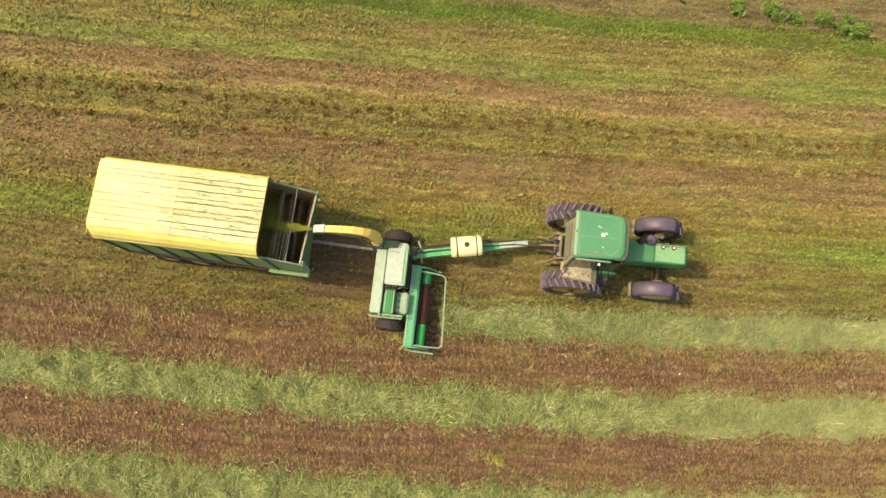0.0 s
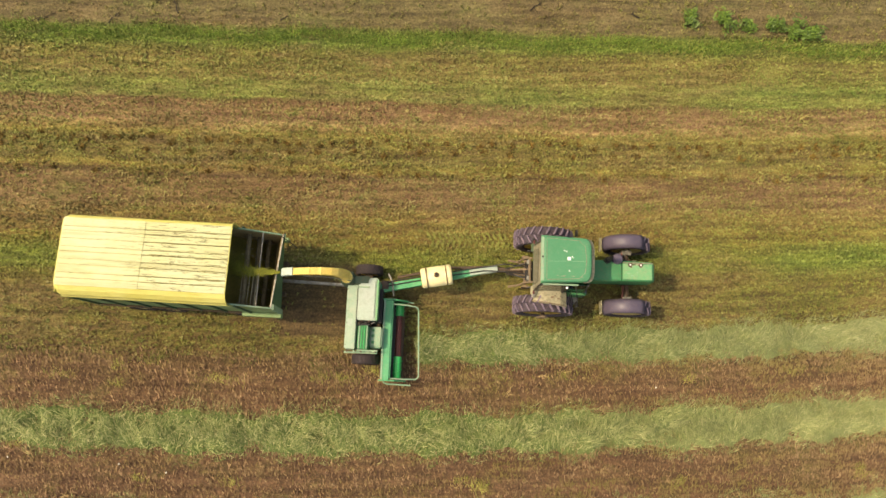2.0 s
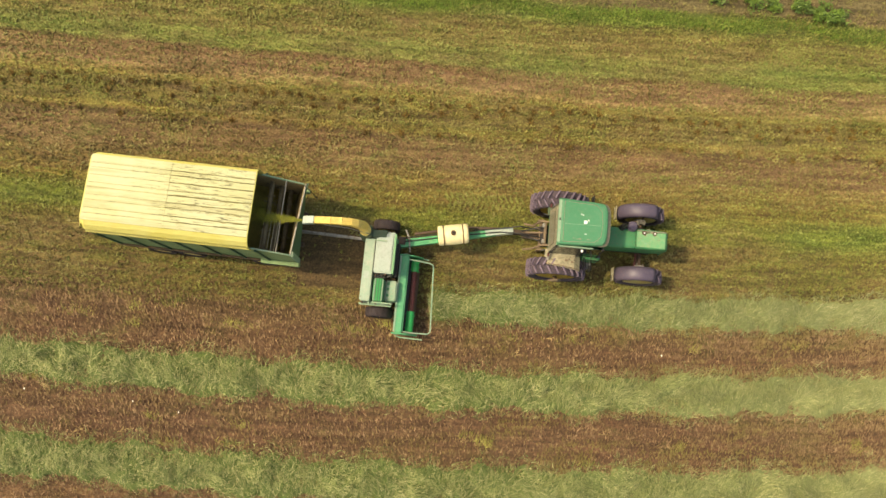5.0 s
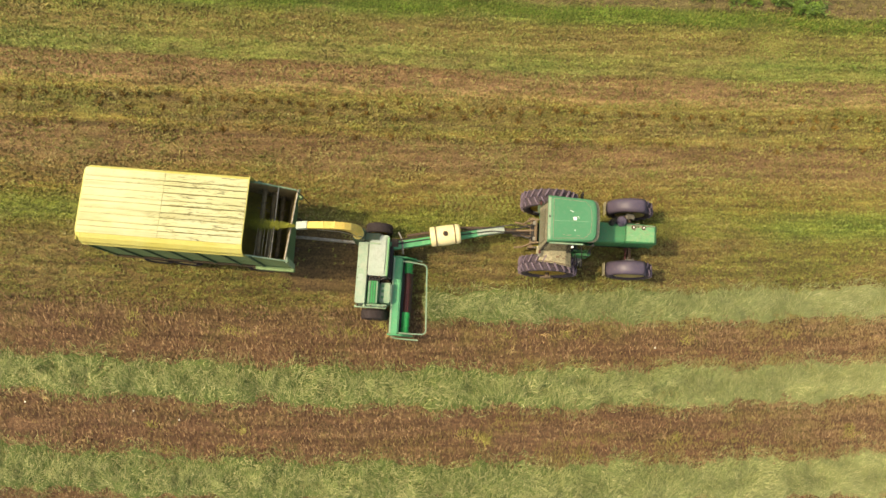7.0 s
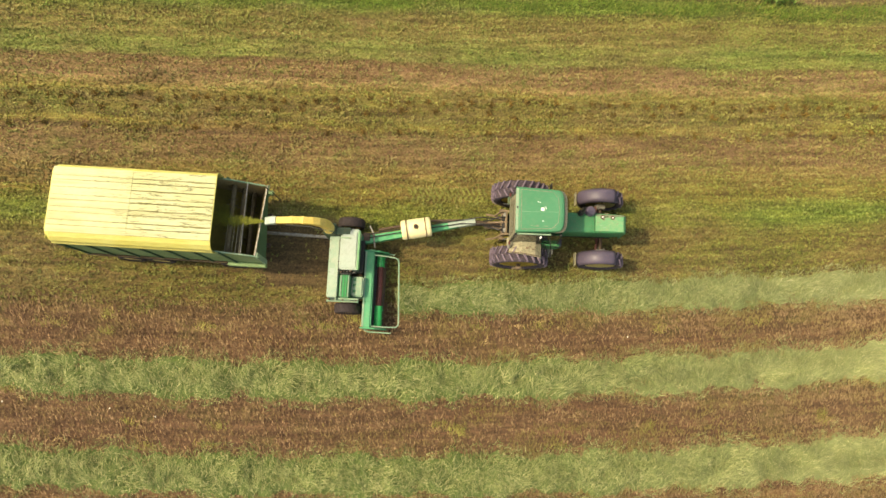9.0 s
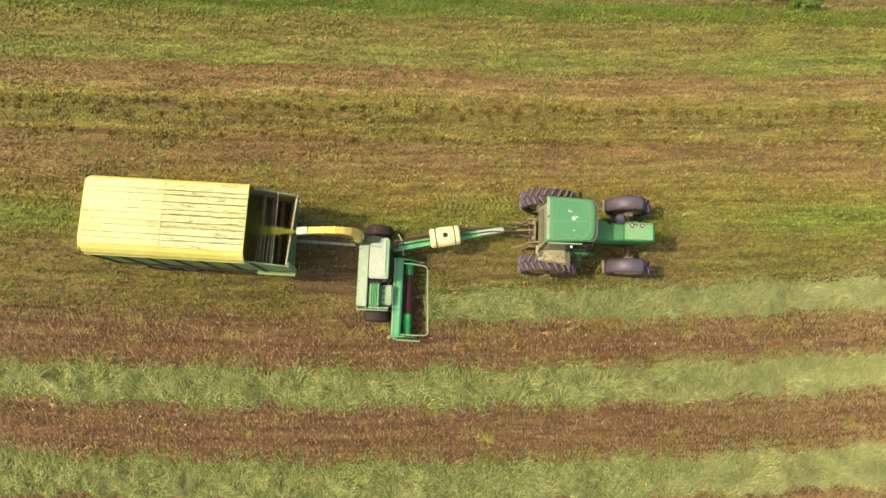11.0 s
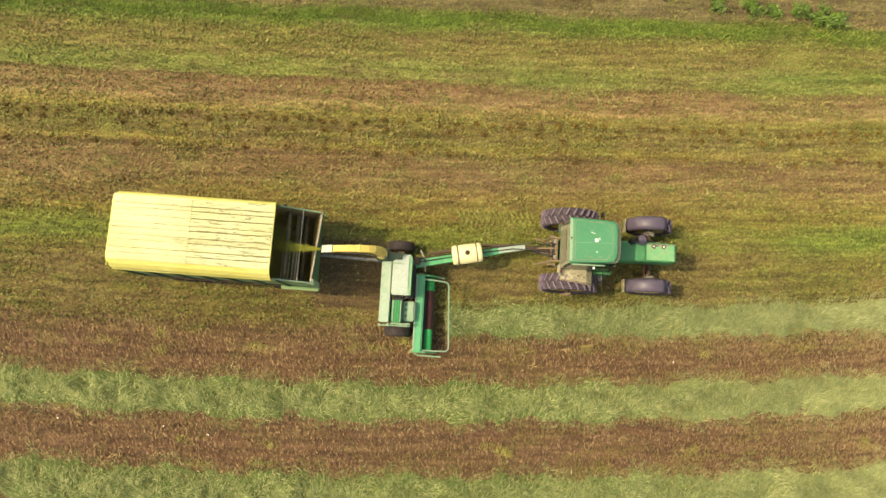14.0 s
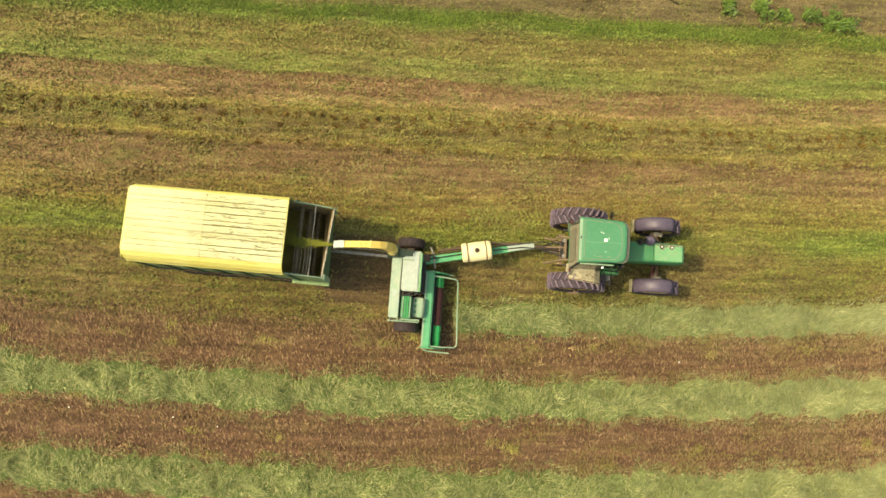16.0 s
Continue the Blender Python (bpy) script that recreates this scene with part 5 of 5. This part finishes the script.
# ---- forage wagon ----
def wagon():
    w = thing("forage_wagon", "green forage wagon with a bleached yellow ribbed roof and open front", "wagon", pose(-4.36, 0.16, 0, 0, 0, -5.6))
    L, H = -5.52, 1.05                      # rear end, half width
    F = -1.06                               # front edge of the roof
    # bed and running gear
    part("bed", cuboid(L, -0.30, -H, H, 1.02, 1.12, 0.01), GREEN_DARK, w, "dark wooden bed in a green frame")
    bm = bmesh.new()
    for y in (-0.45, 0.45):
        box(bm, L + 0.1, -0.1, y - 0.06, y + 0.06, 0.78, 1.02, 0.01)
    for x in (-0.5, -1.9, -3.3, -4.7):
        box(bm, x - 0.04, x + 0.04, -H + 0.03, H - 0.03, 0.90, 1.02, 0.008)
    part("chassis", bm, STEEL, w, "dark steel chassis rails")
    for x in (-1.25, -3.55, -4.45):
        bm = bmesh.new()
        tube(bm, [(x, -0.95, 0.44), (x, 0.95, 0.44)], 0.06, 8)
        part("axle", bm, STEEL, w)
        for s in (-1, 1):
            wheel(w, 0.44, 0.28, (x, s * 0.95), 16, 0.006, 0.03, RIM_CREAM, s, 0.0, RUBBER_DARK)
    bm = bmesh.new()
    tube(bm, [(-1.2, 0.0, 0.62), (0.1, -0.02, 0.66), (1.95, -0.04, 0.62)], 0.05, 8)
    part("drawbar", bm, BARE, w, "bare steel wagon drawbar")
    # side walls with outer stakes
    for s in (-1, 1):
        y0, y1 = sorted((s * (H - 0.04), s * H))
        bm = bmesh.new()
        loft(bm, [[(L, y, 1.12), (-0.24, y, 1.12), (0, y, 2.46), (F - 0.02, y, 3.06), (L, y, 3.06)] for y in (y0, y1)])
        sw = part("side_wall", bm, GREEN_DARK, w, "faded green sheet-metal side wall")
        for k in range(7):
            x = -0.95 - k * 0.74
            ys = sorted((s * H, s * (H + 0.045)))
            part("stake", cuboid(x - 0.03, x + 0.03, *ys, 1.0, 3.04, 0.006), GREEN_POST, sw, "dark green upright stake")
        ya, yb = sorted((s * (H - 0.043), s * (H - 0.05)))
        bm = bmesh.new()
        loft(bm, [[(L + 0.02, y, 1.13), (-0.29, y, 1.13), (-0.03, y, 2.42), (F - 0.02, y, 3.02), (L + 0.02, y, 3.02)] for y in (ya, yb)])
        part("liner", bm, LINER, sw, "mottled brown inner lining")
        bm = bmesh.new()
        ys = sorted((s * (H + 0.003), s * (H + 0.05)))
        box(bm, L, -1.25, *ys, 1.02, 1.22, 0.01)
        part("side_sill", bm, SILL, sw, "mottled brown steel sill")
        ys = sorted((s * (H + 0.003), s * (H + 0.13)))
        part("drive_shield", cuboid(-1.22, -0.08, *ys, 1.10, 1.30, 0.015), GREEN_DARK, sw, "pale green drive shield along the bed")
        bm = bmesh.new()
        tube(bm, [(F, s * (H - 0.02), 3.07), (-0.02, s * (H - 0.02), 2.48)], 0.022, 6)
        part("top_rail", bm, GREEN_FADED, sw, "pale worn top rail")
    part("rear_gate", cuboid(L - 0.05, L - 0.003, -H, H, 1.0, 3.06, 0.01), GREEN_DARK, w)
    bm = bmesh.new()
    askew = lambda y: -0.035 + 0.08 * y / H     # the top rim runs slightly askew to the foot
    foot = lambda y: -0.27 - 0.11 * y / H
    loft(bm, [[(foot(y) - 0.045, y, 1.0), (foot(y), y, 1.0), (askew(y) + 0.02, y, 2.46), (askew(y) - 0.027, y, 2.46)] for y in (-H, H)])
    fw = part("front_wall", bm, GREEN_SHADE, w, "green front end wall")
    bm = bmesh.new()
    loft(bm, [[(foot(y) - 0.055, y, 1.17), (foot(y) - 0.048, y, 1.17), (askew(y) - 0.032, y, 2.44), (askew(y) - 0.040, y, 2.44)] for y in (-H + 0.06, H - 0.06)])
    part("liner", bm, LINER, fw, "mottled brown inner lining")
    bm = bmesh.new()
    loft(bm, [[(askew(y) - 0.022, y, 2.463), (askew(y) + 0.012, y, 2.463), (askew(y) + 0.012, y, 2.49), (askew(y) - 0.022, y, 2.49)] for y in (-H, H)])
    part("front_rim", bm, BARE, fw, "pale worn top rim")
    for ya, yb, mt in ((-H - 0.02, -H + 0.14, GREEN_FADED), (H - 0.14, H + 0.02, GREEN_POST)):
        bm = bmesh.new()
        loft(bm, [[(foot(y) + 0.003, y, 1.0), (foot(y) + 0.045, y, 1.0), (askew(y) + 0.062, y, 2.46), (askew(y) + 0.023, y, 2.46)] for y in (ya, yb)])
        part("corner_post", bm, mt, fw)
    bm = bmesh.new()
    tube(bm, [(0.07, 0.92, 2.75), (0.12, 0.92, 2.2), (0.22, 0.86, 1.5)], 0.014, 6)
    part("control_lever", bm, BLACK, fw, "black control lever")
    bm = bmesh.new()
    tube(bm, [(-0.46, -H + 0.02, 2.72), (-0.46, H - 0.02, 2.72)], 0.02, 8)
    part("cross_bar", bm, BARE, w, "pale steel cross bar over the opening")
    # cross beaters and cross conveyor inside the mouth
    for x, z in ((-0.55, 1.62), (-0.72, 2.05), (-0.90, 2.46)):
        bm = bmesh.new()
        tube(bm, [(x, -H + 0.05, z), (x, H - 0.05, z)], 0.07, 10)
        be = part("beater", bm, BEATER, w, "dull steel cross beater with tines")
        for k in range(12):
            y = -0.92 + k * 0.167
            bm = bmesh.new()
            a = k * 1.1
            tube(bm, [(x, y, z), (x + 0.17 * math.cos(a), y, z + 0.17 * math.sin(a))], 0.014, 5)
            tube(bm, [(x, y, z), (x - 0.17 * math.cos(a), y, z - 0.17 * math.sin(a))], 0.014, 5)
            part("tine", bm, BEATER, be)
    for k in range(6):
        x = -0.36 - k * 0.055
        part("conveyor_slat", cuboid(x - 0.012, x + 0.012, -H + 0.06, H - 0.06, 1.125, 1.16), BEATER, w)
    for k in range(5):
        x = -0.58 - k * 0.10
        bm = bmesh.new()
        tube(bm, [(x, -H + 0.05, 2.50), (x, -0.45, 2.46), (x - 0.02, -0.1 + 0.05 * k, 2.36)], 0.014, 5)
        part("feed_rod", bm, BEIGE, w, "thin bare steel rod")
    # roof: shoulders, boards with open joints, seam strip
    bm = bmesh.new()
    prof = [(-H - 0.02, 3.04), (-H - 0.03, 3.08), (-H - 0.03, 3.26), (-H + 0.0, 3.38), (-H + 0.10, 3.50), (-H + 0.25, 3.572), (H - 0.10, 3.572), (H - 0.03, 3.54), (H, 3.48), (H + 0.02, 3.40), (H + 0.03, 3.08), (H + 0.02, 3.04)]
    inner = [(y * 0.975, z - 0.03 if z > 3.1 else z) for y, z in prof][::-1]
    def hood_loop(x, shrink):
        return [(x, y * (1 - 0.10 * shrink), z - 0.06 * shrink if z > 3.3 else z) for y, z in prof + inner]
    loft(bm, [hood_loop(L - 0.04, 0.7), hood_loop(L + 0.10, 0.0), hood_loop(F, 0.0)])
    rf = part("roof_shell", bm, ROOF_SIDE, w, "yellow rounded roof shell")
    bm = bmesh.new()
    tube(bm, [(F, y, z + 0.008) for y, z in prof], 0.02, 6)
    part("front_hoop", bm, ROOF_SIDE, rf)
    part("rear_panel", cuboid(L - 0.03, L + 0.0, -H + 0.04, H - 0.04, 3.0, 3.46, 0.01), ROOF_SIDE, rf)
    n = 10
    cuts = [0, 0.11, 0.19, 0.31, 0.39, 0.50, 0.57, 0.69, 0.80, 0.87, 1.0]
    mid = -3.32
    part("joint_fill", cuboid(L + 0.03, mid, -H + 0.22, H - 0.11, 3.573, 3.588), GRIME, rf, "lightly stained roof joints")
    part("joint_fill", cuboid(mid, F - 0.006, -H + 0.22, H - 0.11, 3.573, 3.578), GRIME_DARK, rf, "grimy dark roof joints near the spout")
    rj = random.Random(5)
    for k in range(n):
        y = -H + 0.21 + cuts[k] * (2 * H - 0.29)
        bw = (cuts[k + 1] - cuts[k]) * (2 * H - 0.29)
        for a, b in ((L + 0.02, mid - 0.002), (mid + 0.002, F - 0.005)):
            lo, hi = (0.003, 0.008) if a < mid - 1 else (0.004, 0.014)
            part("roof_board", cuboid(a, b, y + rj.uniform(lo, hi), y + bw - rj.uniform(lo, hi), 3.5785, 3.598 + 0.003 * ((k * 7) % 3), 0.006), ROOF, rf)
    bm = bmesh.new()
    for k in range(1, n):
        y = -H + 0.21 + cuts[k] * (2 * H - 0.29)
        for q in range(15):
            x = L + 0.1 + (F - L - 0.4) * rj.random() ** 0.45
            ln = rj.uniform(0.06, 0.40)
            dy, wd = rj.gauss(0, 0.014), rj.uniform(0.004, 0.015) * (1.2 if x > mid else 0.7)
            box(bm, x, min(F - 0.01, x + ln), y + dy - wd / 2, y + dy + wd / 2, 3.604, 3.6075)
    tagged(part("grime", bm, STREAK, rf), "dark grime smeared along the roof joints", kind="stuff")
    for s in (-1, 1):
        for a, b in ((L + 0.05, mid - 0.006), (mid + 0.006, F - 0.005)):
            for z, yy in ((3.12, H + 0.033), (3.22, H + 0.033)):
                bm = bmesh.new()
                tube(bm, [(a, s * yy, z), (b, s * yy, z)], 0.012, 6)
                part("shoulder_bead", bm, ROOF_SIDE, rf)
    # forage already blown in
    bm = bmesh.new()
    nx, ny = 26, 14
    vs = [[None] * (ny + 1) for _ in range(nx + 1)]
    for i in range(nx + 1):
        for j in range(ny + 1):
            x = L + 0.02 + (-0.45 - L) * i / nx
            y = -H + 0.05 + (2 * H - 0.10) * j / ny
            z = 1.125 + 1.6 * (1 - (i / nx) ** 3) + 0.10 * noise.noise((x * 2, y * 2, 0))
            vs[i][j] = bm.verts.new((x, y, max(1.125, z)))
    for i in range(nx):
        for j in range(ny):
            bm.faces.new((vs[i][j], vs[i + 1][j], vs[i + 1][j + 1], vs[i][j + 1]))
    pile = part("forage_load", bm, CHOP_PILE, None, m=w.matrix_basis.copy())
    tagged(pile, "heap of chopped green forage lying in the wagon", "forage", kind="stuff")
    return w


STREAK = worn("smeared_grime", lin(132, 126, 84), lin(84, 80, 52), 0.7, 0.9, scale=2.2, stretch=(0.4, 1.0, 1.0))
GRIME_DARK = worn("scuffed_joint_grime", lin(128, 120, 76), lin(64, 60, 38), 0.65, 0.9, scale=1.6)
GRIME = worn("joint_grime", lin(166, 158, 100), lin(92, 84, 50), 0.65, 0.9, scale=0.9)
LINER = worn("brown_inner_sheet", lin(142, 126, 88), lin(108, 94, 62), 0.5, 0.85)
# darker copy of the wagon green, with the front wall's shade painted in
GREEN_SHADE = worn("shaded_wagon_green", lin(58, 96, 64), lin(92, 104, 72), 0.5, 0.65, second=lin(74, 112, 78))
SILL = worn("brown_sill_panel", lin(84, 70, 50), lin(132, 108, 82), 0.35, 0.85, stretch=(0.5, 1.0, 2.0))
GREEN_POST = worn("stake_dark_green", lin(46, 80, 58), lin(80, 92, 70), 0.4, 0.6)
BEATER = worn("dull_beater_steel", lin(108, 98, 74), lin(84, 76, 52), 0.6, 0.7, metal=0.1)
ROOF_SIDE = worn("yellow_roof_shell", lin(190, 182, 94), lin(166, 148, 64), 0.35, 0.55, stretch=(0.2, 2.0, 2.0), second=lin(196, 190, 112))
wagon()


def forage_stream():
    """Loose flakes in flight from the spout into the wagon."""
    n = 11000
    t = RNG.uniform(0, 1, n) ** 0.85
    a, b = np.array([-4.22, 0.055, 2.93]), np.array([-5.75, 0.24, 2.55])
    c = a + (b - a) * t[:, None]
    c[:, 2] += -0.25 * t * t
    spread = 0.03 + 0.19 * t
    c += RNG.normal(0, 1, (n, 3)) * spread[:, None] * np.array([0.6, 0.5, 0.6])
    # flakes that rebound off the heap and drift to the far wall
    far = t > 0.72
    c[far, 1] += np.abs(RNG.normal(0, 0.22, far.sum()))
    c[far, 2] += RNG.normal(0, 0.12, far.sum())
    ob = blades("forage_stream", c, RNG.uniform(0.012, 0.03, n), RNG.uniform(0.006, 0.012, n), RNG.uniform(0, math.tau, n), RNG.uniform(0.6, 1.8, n), CHOP, 1, 0.1)
    tagged(ob, "loose stream of chopped green forage blown from the spout", "forage", kind="stuff")


forage_stream()


# ---- field edge: shrubs, sticks, litter ----
def shrub(x, y, size, seed):
    r = random.Random(seed)
    s = thing("shrub", "low leafy green weed shrub on the field edge", "shrub", pose(x, y, 0, 0, 0, r.uniform(0, 360)), "shrubs on the field edge")
    bm = bmesh.new()
    tips = []
    for k in range(9):
        a, l = r.uniform(0, math.tau), size * r.uniform(0.5, 1.0)
        p1 = Vector((0.3 * l * math.cos(a), 0.3 * l * math.sin(a), 0.28 * size))
        p2 = Vector((0.75 * l * math.cos(a + 0.3), 0.75 * l * math.sin(a + 0.3), 0.42 * size * r.uniform(0.6, 1.2)))
        tube(bm, [(0, 0, -0.02), p1, p2], [0.022 * size, 0.015 * size, 0.006 * size], 5)
        tips += [p1, p2, (p1 + p2) / 2]
    part("stems", bm, BARK, s)
    n = int(520 * size)
    root = np.array([list(tips[r.randrange(len(tips))]) for _ in range(n)]) + np.random.default_rng(seed).normal(0, 0.13 * size, (n, 3))
    root[:, 2] = np.maximum(root[:, 2], 0.03)
    g = np.random.default_rng(seed + 1)
    lv = blades("leaves", root, g.uniform(0.07, 0.15, n), g.uniform(0.045, 0.085, n), g.uniform(0, math.tau, n), g.uniform(0.6, 1.6, n), WEED, 2, 0.3)
    lv.parent = s
    return s


for i, (x, y, sz) in enumerate(((8.7, 8.45, 0.42), (9.8, 8.25, 0.52), (10.5, 8.15, 0.34), (11.4, 8.1, 0.40), (12.1, 7.85, 0.58), (12.7, 7.7, 0.40))):
    shrub(x, y, sz, 20 + i)


def stick(x, y, turn, size, seed):
    r = random.Random(seed)
    bm = bmesh.new()
    pts = [(0.0, 0.0, 0.03), (0.18 * size, 0.05 * size, 0.05), (0.42 * size, 0.02 * size, 0.06), (0.70 * size, 0.12 * size, 0.03)]
    tube(bm, pts, [0.022, 0.02, 0.014, 0.006], 6)
    for k in range(4):
        p = Vector(pts[1 + k % 2])
        tube(bm, [p, p + Vector((r.uniform(-0.05, 0.2), r.uniform(-0.25, 0.25), r.uniform(0.0, 0.08))) * size], [0.012, 0.004], 5)
    ob = part("fallen_branch", bm, BARK, m=pose(x, y, 0, 0, 0, turn))
    tagged(ob, "dark dry fallen branch lying on the bare headland", "branch", "fallen branches on the headland")


for i, (x, y, a, s) in enumerate(((-10.6, 9.15, 40, 0.9), (-8.3, 9.4, 100, 0.8), (-13.2, 9.3, 10, 1.2), (-4.9, 9.0, 20, 0.5), (3.4, 9.0, 30, 0.9), (7.0, 8.6, 150, 0.6))):
    stick(x, y, a, s, 40 + i)
